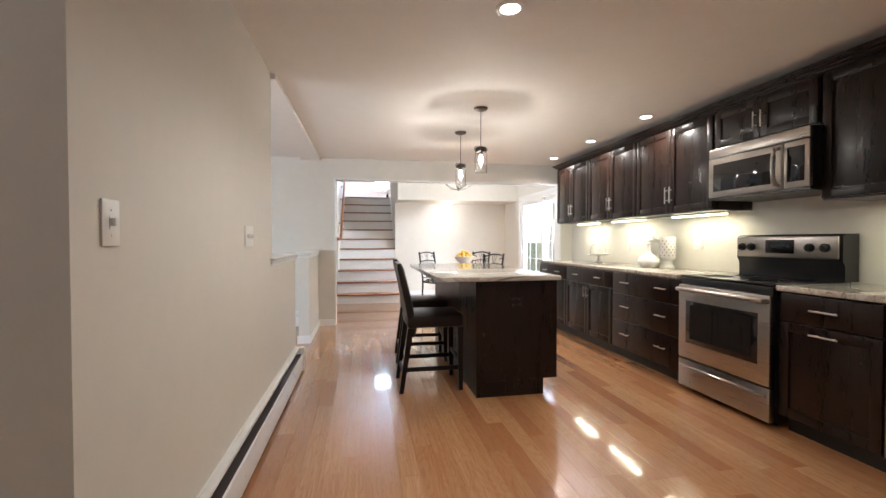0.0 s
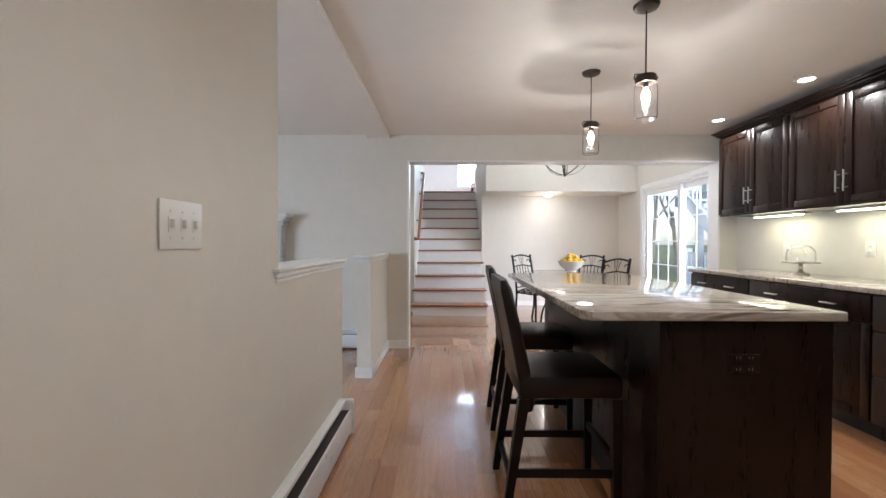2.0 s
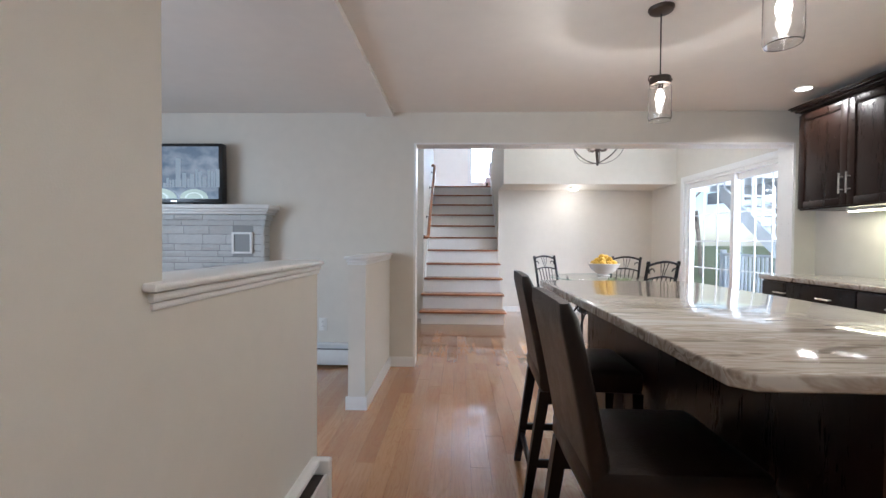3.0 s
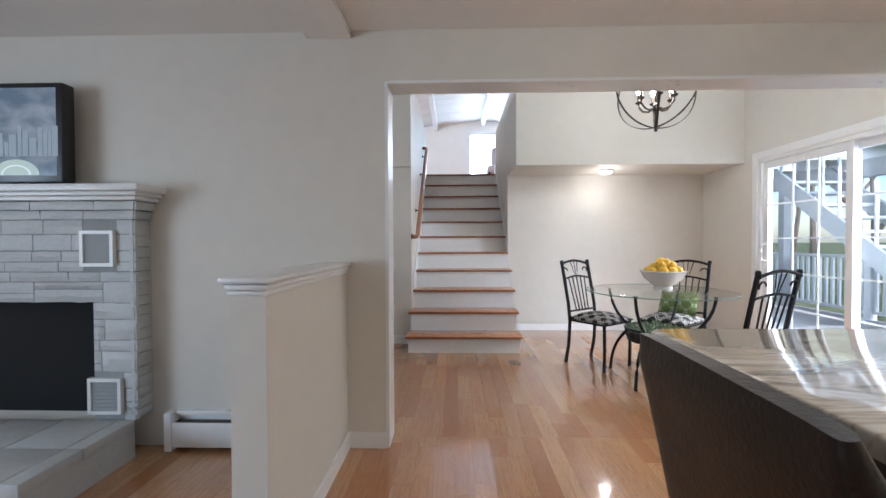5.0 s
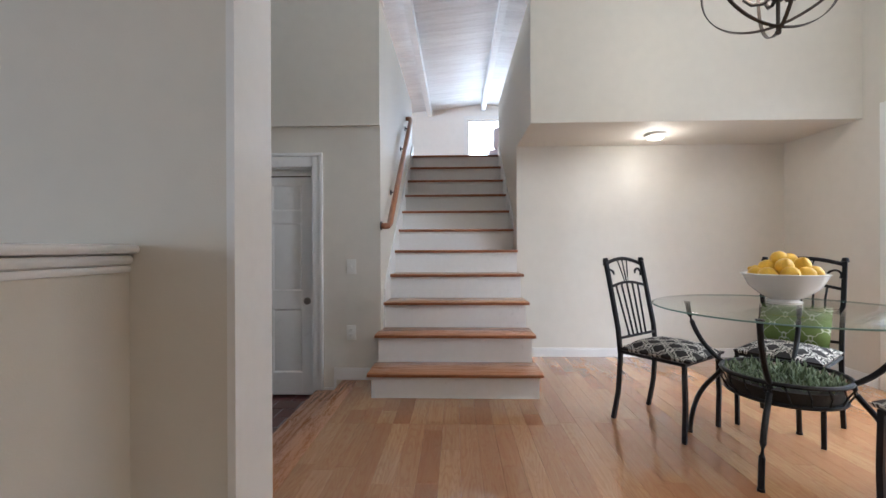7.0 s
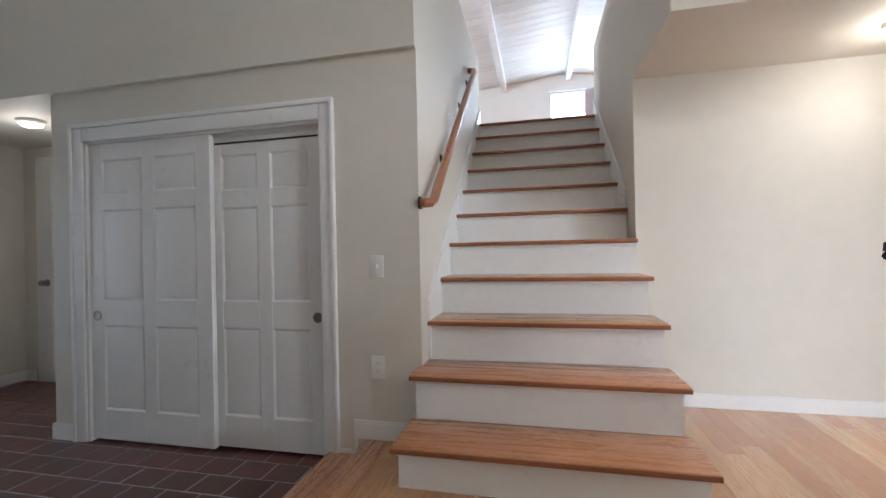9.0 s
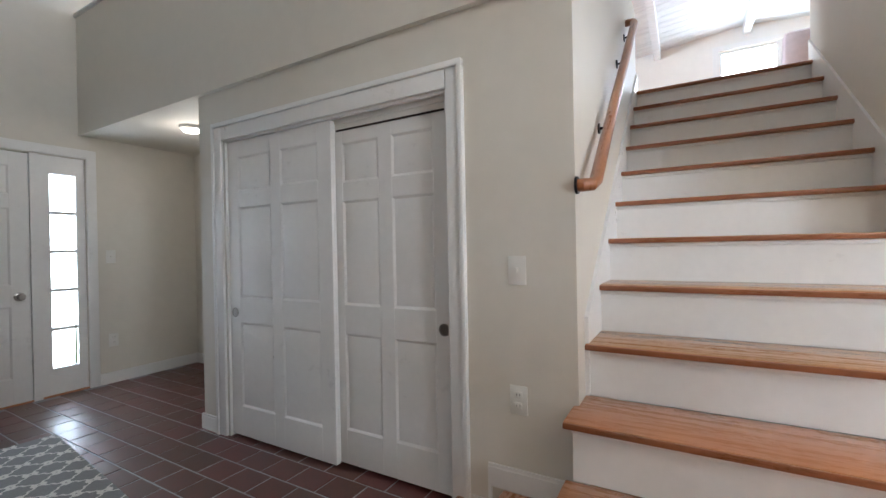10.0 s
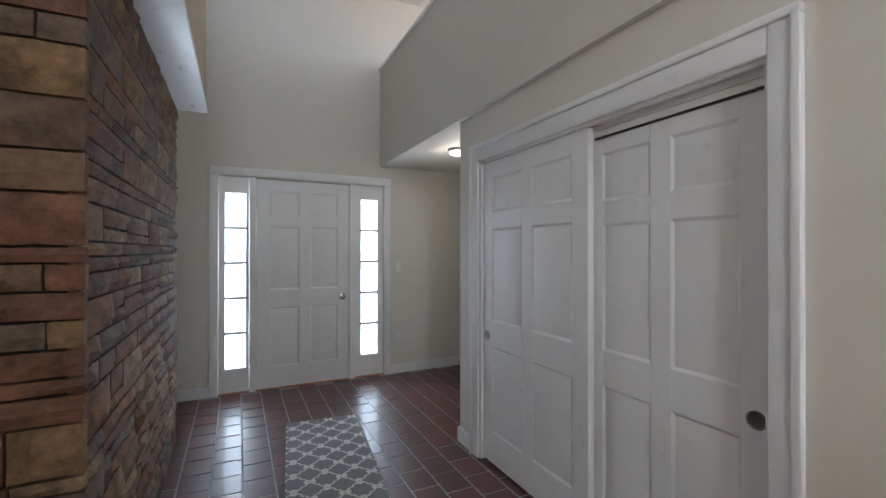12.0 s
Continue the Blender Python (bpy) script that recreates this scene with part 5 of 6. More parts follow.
tube(bm, [(0.585, -0.022, 0.295), (0.587, -0.055, 0.285), (0.59, -0.072, 0.24), (0.59, -0.076, 0.17), (0.59, -0.072, 0.10), (0.587, -0.055, 0.055), (0.585, -0.022, 0.045)], 0.014, 12)
part("handle", bm, STEEL, md, "bowed steel handle")
child("underside", [(0.01, 0.02, 0, MW - 0.01, 0.46, 0.0118)], BLACK, mw, "black grease filter underside")
child("vent_lip", [(0.0, -0.015, 0.004, MW, 0.02, 0.0195)], BLACK, mw)

# island
isl = thing("island", "dark espresso kitchen island with panelled end", "island", (0, 0, 0))
child("body", [(0.742, 3.41, 0.12, 1.378, 5.245, 0.885)], ESPRESSO, isl)
child("plinth", [(0.742, 3.41, 0, 1.27, 5.245, 0.1195)], ESPRESSO, isl)
child("end_panel", [(0.738, 3.385, 0.122, 1.382, 3.4095, 0.885), (0.738, 3.385, 0, 1.27, 3.4095, 0.1215)], ESPRESSO, isl, "plain espresso end panel")
child("back_panel", [(0.73, 3.385, 0, 0.7415, 5.25, 0.885)], ESPRESSO, isl)
for i in range(3):
    bm = bmesh.new()
    pb = panel_door(bm, 0.58, 0.74)
    d = part("door", bm, ESPRESSO, isl)
    part("centre_panel", pb, ESPRESSO, d)
    d.matrix_local = pose(1.3785, 3.44 + i * 0.595, 0.13, 0, 0, 90)
slab("island_worktop", 0.43, 3.35, 1.405, 5.31, 0.886, 0.922, "polished granite island top with brown and grey veins", 0.035)


def plate(name, at, turn, kind, label, w=0.075, h=0.118, material=None, n=1):
    """A wall plate, facing local -y, with rockers or sockets."""
    m = material or PLASTIC
    o = thing(name, label, "switch" if kind == "switch" else "outlet", at, turn)
    child("plate", [(-w / 2, -0.006, -h / 2, w / 2, 0, h / 2)], m, o, "", 0.002)
    for i in range(n):
        x = (i - (n - 1) / 2) * 0.046
        if kind == "switch":
            child("toggle", [(x - 0.005, -0.018, -0.008, x + 0.005, -0.0062, 0.012)], m, o, "", 0.002)
            child("toggle_slot", [(x - 0.009, -0.0075, -0.018, x + 0.009, -0.0061, 0.018)], m, o)
            for z in (-0.032, 0.032):
                bm = bmesh.new()
                rod(bm, (x, -0.006, z), (x, -0.0075, z), 0.003, 8)
                part("screw", bm, m, o)
        else:
            for z in (-0.022, 0.022):
                s_ = child("socket", [(x - 0.016, -0.008, z - 0.014, x + 0.016, -0.0062, z + 0.014)], m, o, "", 0.0007)
                child("slots", [(x - 0.008, -0.0088, z - 0.004, x - 0.005, -0.0082, z + 0.006), (x + 0.005, -0.0088, z - 0.004, x + 0.008, -0.0082, z + 0.006)], SOCKETSLOT, s_)
    return o


plate("light_switch", (XL, 1.511, 1.238), 90, "switch", "white single toggle switch plate on the beige wall")
plate("light_switch", (XL, 2.823, 1.218), 90, "switch", "white triple toggle switch plate on the beige wall", 0.165, 0.118, None, 3)
plate("wall_outlet", (XR, 4.99, 1.13), -90, "outlet", "white outlet on the kitchen backsplash")
plate("wall_outlet", (XR, 3.9, 1.165), -90, "outlet", "white outlet plate on the kitchen backsplash", 0.115, 0.118, None, 2)
plate("wall_outlet", (XR, 5.77, 1.11), -90, "outlet", "white outlet on the kitchen backsplash")
plate("island_outlet", (1.045, 3.385, 0.722), 0, "outlet", "dark brown outlet on the island end panel", 0.118, 0.07, ESPRESSO, 2)
plate("wall_outlet", (-1.36, YC, 0.385), 0, "outlet", "white outlet on the living room wall")
plate("light_switch", (-0.858, 8.93, 0.908), 0, "switch", "white toggle switch plate beside the stairs")
plate("wall_outlet", (-0.861, 8.93, 0.378), 0, "outlet", "white outlet plate beside the stairs")
plate("light_switch", (XF, 9.118, 0.981), 90, "switch", "white toggle switch plate beside the entrance door")
plate("wall_outlet", (XF, 9.127, 0.223), 90, "outlet", "white outlet plate beside the entrance door")


def stool(at):
    s_ = thing("bar_stool", "dark brown leather bar stool with dark wooden legs", "stool", at, 0, "stools at the island")
    # faces +x: seat 0.47 wide, back raked towards -x
    bm = bmesh.new()
    box(bm, 0.045, -0.215, 0.505, 0.50, 0.215, 0.61, 0.03)
    part("seat", bm, LEATHER, s_, "padded dark leather seat")
    bm = bmesh.new()
    rows, n = [], 14
    for i in range(n):
        k = i / (n - 1)
        z = 0.45 + 0.565 * k
        x = 0.06 - 0.112 * k ** 1.2
        end = min(k, 1 - k) / 0.05
        sh = 1.0 if end >= 1 else 0.55 + 0.45 * math.sqrt(max(0, 1 - (1 - end) ** 2))
        t = (0.036 - 0.008 * k) * sh
        hw = 0.21 - 0.022 * (1 - sh)
        ring = []
        for q in range(24):
            a = 2 * math.pi * q / 24
            c, s2 = math.cos(a), math.sin(a)
            ring.append(bm.verts.new((x + 0.032 + t * math.copysign(abs(c) ** 0.55, c) + 0.012 * (1 - s2 * s2), hw * math.copysign(abs(s2) ** 0.28, s2), z)))
        rows.append(ring)
    for a, b in zip(rows, rows[1:]):
        for k in range(24):
            bm.faces.new((a[k], a[(k + 1) % 24], b[(k + 1) % 24], b[k]))
    bm.faces.new(rows[0][::-1])
    bm.faces.new(rows[-1])
    part("backrest", bm, LEATHER, s_, "raked leather backrest with rounded edges", 60)
    for y in (-0.19, 0.19):
        for x0, x1 in ((0.0, 0.075), (0.475, 0.47)):
            bm = bmesh.new()
            v = []
            for z, x, r in ((0, x0, 0.016), (0.51, x1, 0.023)):
                v.append([bm.verts.new((x + dx * r, y + dy * r, z)) for dx, dy in ((-1, -1), (1, -1), (1, 1), (-1, 1))])
            bm.faces.new(v[0][::-1])
            bm.faces.new(v[1])
            for k in range(4):
                bm.faces.new((v[0][k], v[0][(k + 1) % 4], v[1][(k + 1) % 4], v[1][k]))
            part("leg", bm, STOOLWOOD, s_, "tapered dark wooden leg")
    child("stretcher", [(0.035, -0.2, 0.165, 0.475, -0.18, 0.20)], STOOLWOOD, s_, "", 0.004)
    child("stretcher", [(0.035, 0.18, 0.165, 0.475, 0.2, 0.20)], STOOLWOOD, s_, "", 0.004)
    child("stretcher", [(0.462, -0.18, 0.22, 0.482, 0.18, 0.255)], STOOLWOOD, s_, "", 0.004)
    child("stretcher", [(0.015, -0.18, 0.12, 0.035, 0.18, 0.155)], STOOLWOOD, s_, "", 0.004)
    return s_


st = stool((0.182, 3.785, 0))
copy_thing(st, pose(0.222, 4.615, 0, 0, 0, -2))


def pendant(x, y):
    p = thing("pendant_lamp", "glass jar pendant lamp on a dark bronze cap", "lamp", (x, y, CEILING), 0, "pendants over the island")
    bm = bmesh.new()
    lathe(bm, [(0.0, -0.03), (0.02, -0.03), (0.055, -0.018), (0.062, -0.006), (0.062, -0.0005), (0.0, -0.0005)], 28)
    part("canopy", bm, BRONZE, p, "dark bronze ceiling canopy")
    bm = bmesh.new()
    rod(bm, (0, 0, -0.34), (0, 0, -0.028), 0.0035, 8)
    part("cord", bm, IRON, p)
    bm = bmesh.new()
    lathe(bm, [(0.0, -0.338), (0.012, -0.338), (0.014, -0.346), (0.046, -0.35), (0.05, -0.356), (0.05, -0.388), (0.046, -0.39), (0.0, -0.385)], 28)
    lid = part("cap", bm, BRONZE, p, "dark bronze jar lid")
    bm = bmesh.new()
    tube(bm, [(-0.052, 0, -0.375), (-0.06, 0, -0.36), (-0.045, 0.02, -0.335), (0, 0.03, -0.33), (0.045, 0.02, -0.335), (0.06, 0, -0.36), (0.052, 0, -0.375)], 0.003, 6)
    part("bail", bm, BRONZE, lid, "wire bail")
    bm = bmesh.new()
    lathe(bm, [(0.047, -0.39), (0.053, -0.40), (0.055, -0.42), (0.055, -0.555), (0.05, -0.57), (0.0, -0.57), (0.0, -0.566), (0.048, -0.566), (0.052, -0.553), (0.052, -0.42), (0.05, -0.402), (0.044, -0.39)], 32, (0, 0, 0), False)
    jar = part("jar", bm, JARGLASS, p, "clear ribbed glass jar")
    jar.visible_shadow = False
    bm = bmesh.new()
    lathe(bm, [(0.0, -0.386), (0.013, -0.386), (0.013, -0.41), (0.0, -0.41)], 16)
    part("socket", bm, BRONZE, p)
    bm = bmesh.new()
    lathe(bm, [(0.0, -0.411), (0.01, -0.415), (0.02, -0.44), (0.022, -0.46), (0.014, -0.485), (0.004, -0.502), (0.0, -0.503)], 20)
    b = part("bulb", bm, BULB, p, "glowing filament bulb")
    b.visible_shadow = False
    lamp("pendant_light", "POINT", pose(x, y, CEILING - 0.432), 5.5, (1.0, 0.86, 0.70), 0.004)


pendant(0.917, 3.918)
pendant(0.926, 4.75)


def downlight(x, y, z, power=30):
    d = thing("recessed_light", "white recessed ceiling light, switched on", "lamp", (x, y, z), 0, "recessed ceiling lights")
    bm = bmesh.new()
    lathe(bm, [(0.050, -0.004), (0.052, -0.007), (0.072, -0.005), (0.074, -0.0005), (0.050, -0.0005)], 36)
    part("trim_ring", bm, PLASTIC, d, "white trim ring")
    bm = bmesh.new()
    lathe(bm, [(0.0, -0.0045), (0.049, -0.0045), (0.049, -0.0006), (0.0, -0.0006)], 30)
    part("lens", bm, LAMPLENS, d, "glowing lens")
    lamp("downlight", "SPOT", look((x, y, z - 0.02), (x, y, 0)), power, WARM, 0.05, None, 150)


for x, y in ((2.52, 3.89), (2.52, 4.88), (2.54, 5.9), (0.63, 2.35)):
    downlight(x, y, CEILING, 35 if x > 1 else 40)


# crockery on the worktop
def turned(name, label, category, at, profile, material=CERAMIC, sides=36):
    bm = bmesh.new()
    lathe(bm, profile, sides)
    ob = new(name, mesh(name, bm, material, 40))
    ob.location = at
    return tagged(ob, label, category)


j = thing("lattice_vase", "tall white pierced ceramic vase on the worktop", "vase", (2.96, 4.14, 0.912))
bm = bmesh.new()
lathe(bm, [(0.0, 0), (0.07, 0), (0.07, 0.012), (0.05, 0.04), (0.048, 0.075), (0.07, 0.095), (0.078, 0.11), (0.078, 0.30), (0.07, 0.315), (0.06, 0.318), (0.06, 0.30), (0.0, 0.29)], 32)
body = part("body", bm, CERAMIC, j)
# piercings are beads whose darker colour paints the shade inside the holes
HOLE_SHADE = mat("shadowed_ceramic", (0.30, 0.28, 0.24), 0.6)
for r in range(6):
    for k in range(12):
        a = 2 * math.pi * (k + 0.5 * (r % 2)) / 12
        bm = bmesh.new()
        bmesh.ops.create_uvsphere(bm, u_segments=8, v_segments=5, radius=0.0095, matrix=Matrix.Translation((0.0775 * math.cos(a), 0.0775 * math.sin(a), 0.13 + r * 0.029)) @ Matrix.Rotation(a, 4, "Z") @ Matrix.Diagonal((0.18, 0.8, 1, 1)))
        part("piercing", bm, HOLE_SHADE, body)
turned("ginger_jar", "tall lidded white ceramic jar on the worktop", "jar", (3.0, 4.42, 0.912), [(0.0, 0), (0.06, 0), (0.066, 0.02), (0.078, 0.14), (0.08, 0.2), (0.062, 0.255), (0.05, 0.265), (0.06, 0.27), (0.058, 0.285), (0.03, 0.30), (0.012, 0.306), (0.016, 0.325), (0.0, 0.335)])
vz = thing("bottle_vase", "squat white pierced ceramic vase with a thin neck", "vase", (2.80, 4.22, 0.912))
bm = bmesh.new()
lathe(bm, [(0.0, 0), (0.055, 0), (0.07, 0.01), (0.102, 0.045), (0.106, 0.075), (0.09, 0.11), (0.05, 0.135), (0.026, 0.16), (0.018, 0.2), (0.018, 0.235), (0.026, 0.25), (0.02, 0.25), (0.012, 0.23), (0.0, 0.2)], 36)
vb = part("body", bm, CERAMIC, vz)
for k in range(18):
    a = 2 * math.pi * k / 18
    bm = bmesh.new()
    bmesh.ops.create_uvsphere(bm, u_segments=8, v_segments=5, radius=0.009, matrix=Matrix.Translation((0.094 * math.cos(a), 0.094 * math.sin(a), 0.103)) @ Matrix.Rotation(a, 4, "Z") @ Matrix.Diagonal((0.3, 0.8, 0.6, 1)))
    part("piercing", bm, HOLE_SHADE, vb)
ck = thing("cake_stand", "silver cake stand under a clear glass dome", "cake stand", (2.93, 5.40, 0.912))
bm = bmesh.new()
lathe(bm, [(0.0, 0), (0.06, 0), (0.062, 0.006), (0.03, 0.015), (0.014, 0.03), (0.02, 0.05), (0.012, 0.07), (0.02, 0.088), (0.125, 0.092), (0.135, 0.1), (0.13, 0.106), (0.0, 0.1)], 36)
part("stand", bm, NICKEL, ck, "polished silver foot and plate")
bm = bmesh.new()
lathe(bm, [(0.1, 0.107), (0.1, 0.17), (0.09, 0.21), (0.06, 0.24), (0.0, 0.252), (0.0, 0.248), (0.058, 0.236), (0.087, 0.208), (0.097, 0.17), (0.097, 0.107)], 36, (0, 0, 0), False)
dm = part("dome", bm, JARGLASS, ck, "clear glass dome")
dm.visible_shadow = False
bm = bmesh.new()
bmesh.ops.create_uvsphere(bm, u_segments=14, v_segments=10, radius=0.014, matrix=Matrix.Translation((0, 0, 0.266)))
part("knob", bm, JARGLASS, ck)


def heater(name, x0, y0, x1, y1, face, label):
    """A baseboard heater: back plate, louvre slot, front cover and end caps. face: (dx, dy) away from the wall."""
    h = thing(name, label, "heater", (0, 0, 0))
    along_y = face[0] != 0
    D = 0.08

    def run(name, d0, d1, z0, z1, m, a=0.0, lab=""):
        if along_y:
            b = (x0 + face[0] * d0, y0 + a, z0, x0 + face[0] * d1, y1 - a, z1)
        else:
            b = (x0 + a, y0 + face[1] * d0, z0, x1 - a, y0 + face[1] * d1, z1)
        return child(name, [b], m, h, lab, 0.002)

    run("back_plate", 0, 0.012, 0.02, 0.215, WHITE)
    run("top_cover", 0.0122, 0.044, 0.195, 0.215, WHITE, 0, "white enamel top lip")
    run("fin_slot", 0.0125, 0.0665, 0.13, 0.158, DARKSLOT, 0.03, "dark louvre slot")
    run("front_cover", 0.067, D, 0.025, 0.162, WHITE, 0, "white enamel front cover")
    for e in (0, 1):
        if along_y:
            ya = y0 - 0.012 if e == 0 else y1 - 0.03
            b = (x0, ya, 0.0, x0 + face[0] * (D + 0.008), ya + 0.045, 0.218)
        else:
            xa = x0 - 0.012 if e == 0 else x1 - 0.03
            b = (xa, y0, 0.0, xa + 0.045, y0 + face[1] * (D + 0.008), 0.218)
        child("end_cap", [b], WHITE, h, "white end cap", 0.01)
    return h


heater("baseboard_heater", XL, 1.6, XL, 4.36, (1, 0), "white baseboard heater with a dark slot along the wall")
heater("baseboard_heater", -1.74, YC, -0.87, YC, (0, -1), "white baseboard heater beside the fireplace")

# ---- living room ----
fp = thing("fireplace", "white painted stone fireplace with a moulded mantel", "fireplace", (0, 0, 0))
FX0, FX1, FY = -3.40, -1.855, 6.315
FB0, FB1, FBZ = -3.02, -2.10, 0.85
child("core", [(FX0 + 0.02, FY + 0.015, 0.2, FB0, YC, 1.40), (FB1, FY + 0.015, 0.2, FX1 - 0.02, YC, 1.40), (FB0, FY + 0.015, FBZ, FB1, YC, 1.40)], GREYJOINT, fp, "grey joints")
child("firebox", [(FB0, YC - 0.012, 0.2, FB1, YC - 0.002, FBZ)], mat("soot", (0.008, 0.008, 0.008), 0.9, bump=0.4), fp, "soot-black firebox")
rnd = random.Random(3)


def stone_mesh(w, h, d, rough, material, rnd, key):
    """A rock-faced block: w by h in the xz plane, its face towards -y."""
    bm = bmesh.new()
    nx, nz = max(2, min(6, round(w / 0.05))), max(2, min(4, round(h / 0.04)))
    grid = []
    for i in range(nx + 1):
        col = []
        for k in range(nz + 1):
            edge = i in (0, nx) or k in (0, nz)
            y = 0.001 if edge else -rnd.uniform(0.15, 1.0) * rough
            jx = 0 if edge else rnd.uniform(-0.2, 0.2) * w / nx
            jz = 0 if edge else rnd.uniform(-0.2, 0.2) * h / nz
            if edge:
                jx += rnd.uniform(-0.002, 0.002)
                jz += rnd.uniform(-0.002, 0.002)
            col.append(bm.verts.new((-w / 2 + w * i / nx + jx, y, -h / 2 + h * k / nz + jz)))
        grid.append(col)
    for i in range(nx):
        for k in range(nz):
            bm.faces.new((grid[i][k], grid[i + 1][k], grid[i + 1][k + 1], grid[i][k + 1]))
    rim = [grid[i][0] for i in range(nx + 1)] + [grid[nx][k] for k in range(1, nz + 1)] + [grid[i][nz] for i in range(nx - 1, -1, -1)] + [grid[0][k] for k in range(nz - 1, 0, -1)]
    back = [bm.verts.new((v.co.x, d, v.co.z)) for v in rim]
    for k in range(len(rim)):
        bm.faces.new((rim[k], rim[(k + 1) % len(rim)], back[(k + 1) % len(rim)], back[k]))
    return mesh(key, bm, material, 18)


def lay(parent, name, length, z0, z1, place, material, rnd, heights, widths, rough, joint, holes=(), depth=0.03):
    """Courses of blocks of uneven height and length along a face. place(u, z) gives the pose of a block's centre."""
    z = z0
    while z < z1 - 0.02:
        h = min(rnd.choice(heights), z1 - z)
        if z1 - z - h < 0.03:
            h = z1 - z
        u = 0.0
        while u < length - 0.01:
            w = min(rnd.choice(widths) * rnd.uniform(0.85, 1.15), length - u)
            if length - u - w < 0.07:
                w = length - u
            pieces = [(z, h)]
            if h > 0.1 and rnd.random() < 0.35:
                cut = rnd.uniform(0.35, 0.65) * h
                pieces = [(z, cut), (z + cut, h - cut)]
            for pz, ph in pieces:
                spans = [(u, u + w)]
                for a, b, c, d in holes:
                    if pz + ph > c + 0.015 and pz < d - 0.015:
                        out = []
                        for s0, s1 in spans:
                            if s1 <= a or s0 >= b:
                                out.append((s0, s1))
                            else:
                                if s0 < a - 0.02:
                                    out.append((s0, a))
                                if s1 > b + 0.02:
                                    out.append((b, s1))
                        spans = out
                for s0, s1 in spans:
                    me = stone_mesh(s1 - s0 - joint, ph - joint, depth, rough, material, rnd, name)
                    ob = new(name, me)
                    ob.parent = parent
                    ob.matrix_local = place((s0 + s1) / 2, pz + ph / 2)
            u += w
        z += h


L = FX1 - FX0
gr = [(FB0 - FX0, FB1 - FX0, 0.0, FBZ)]
for gx, gz in ((-2.15, 1.045), (-3.325, 1.045), (-2.12, 0.24)):
    gr.append((gx - FX0, gx - FX0 + 0.185, gz, gz + 0.195))
lay(fp, "stone_block", L, 0.2, 1.30, lambda u, z: pose(FX0 + u, FY + 0.012, z), WHITEBRICK, rnd, (0.055, 0.06, 0.09, 0.115), (0.16, 0.24, 0.34), 0.016, 0.007, gr, 0.02)
lay(fp, "stone_block", YC - FY - 0.006, 0.2, 1.30, lambda u, z: pose(FX1 - 0.012, FY + 0.006 + u, z, 0, 0, 90), WHITEBRICK, rnd, (0.055, 0.06, 0.075), (0.15,), 0.012, 0.006, (), 0.02)
for i, (ov, z) in enumerate(((0.012, 1.30), (0.03, 1.35))):
    lay(fp, "stone_block", L + 2 * ov, z, z + 0.05, lambda u, zz, ov=ov: pose(FX0 - ov + u, FY + 0.012 - ov, zz), WHITEBRICK, rnd, (0.05,), (0.2, 0.28, 0.36), 0.008, 0.005, (), 0.03)
    lay(fp, "stone_block", YC - FY + ov - 0.01, z, z + 0.05, lambda u, zz, ov=ov: pose(FX1 + ov - 0.012, FY + 0.006 - ov + u, zz, 0, 0, 90), WHITEBRICK, rnd, (0.05,), (0.16,), 0.005, 0.005, (), 0.03)
for i, (ov, z0, z1) in enumerate(((0.04, 1.402, 1.425), (0.06, 1.4255, 1.448), (0.085, 1.4485, 1.485))):
    child("mantel_moulding", [(FX0 - ov, FY - ov, z0, FX1 + ov, YC - 0.001, z1)], WHITE, fp, "white mantel moulding", 0.005)
for gx, gz in ((-2.15, 1.045), (-3.325, 1.045), (-2.12, 0.24)):
    g = child("air_grille", [(gx, FY - 0.012, gz, gx + 0.185, FY + 0.014, gz + 0.018), (gx, FY - 0.012, gz + 0.177, gx + 0.185, FY + 0.014, gz + 0.195), (gx, FY - 0.012, gz + 0.0182, gx + 0.018, FY + 0.014, gz + 0.1768), (gx + 0.167, FY - 0.012, gz + 0.0182, gx + 0.185, FY + 0.014, gz + 0.1768)], WHITE, fp, "square white air grille")
    child("mesh_panel", [(gx + 0.0182, FY - 0.002, gz + 0.0184, gx + 0.1668, FY + 0.012, gz + 0.1766)], mat("grille_grey", (0.30, 0.31, 0.31), 0.6) if "grille_grey" not in bpy.data.materials else bpy.data.materials["grille_grey"], g, "grey mesh")
    for k in range(7):
        z = gz + 0.03 + k * 0.0215
        child("louvre", [(gx + 0.02, FY - 0.0055, z, gx + 0.165, FY - 0.0022, z + 0.006)], bpy.data.materials["grille_grey"], g)
child("hearth", [(FX0 - 0.05, 5.72, 0.0, FX1 - 0.02, FY + 0.01, 0.15)], WHITEBRICK, fp, "raised painted hearth")
x = FX0 - 0.06
while x < FX1 - 0.05:
    w = min(0.3, FX1 - 0.012 - x)
    for ya, yb in ((5.70, 6.0), (6.004, FY + 0.005)):
        child("hearth_slab", [(x + 0.003, ya, 0.1505, x + w - 0.003, yb, 0.205)], WHITEBRICK, fp, "", 0.006)
    x += w

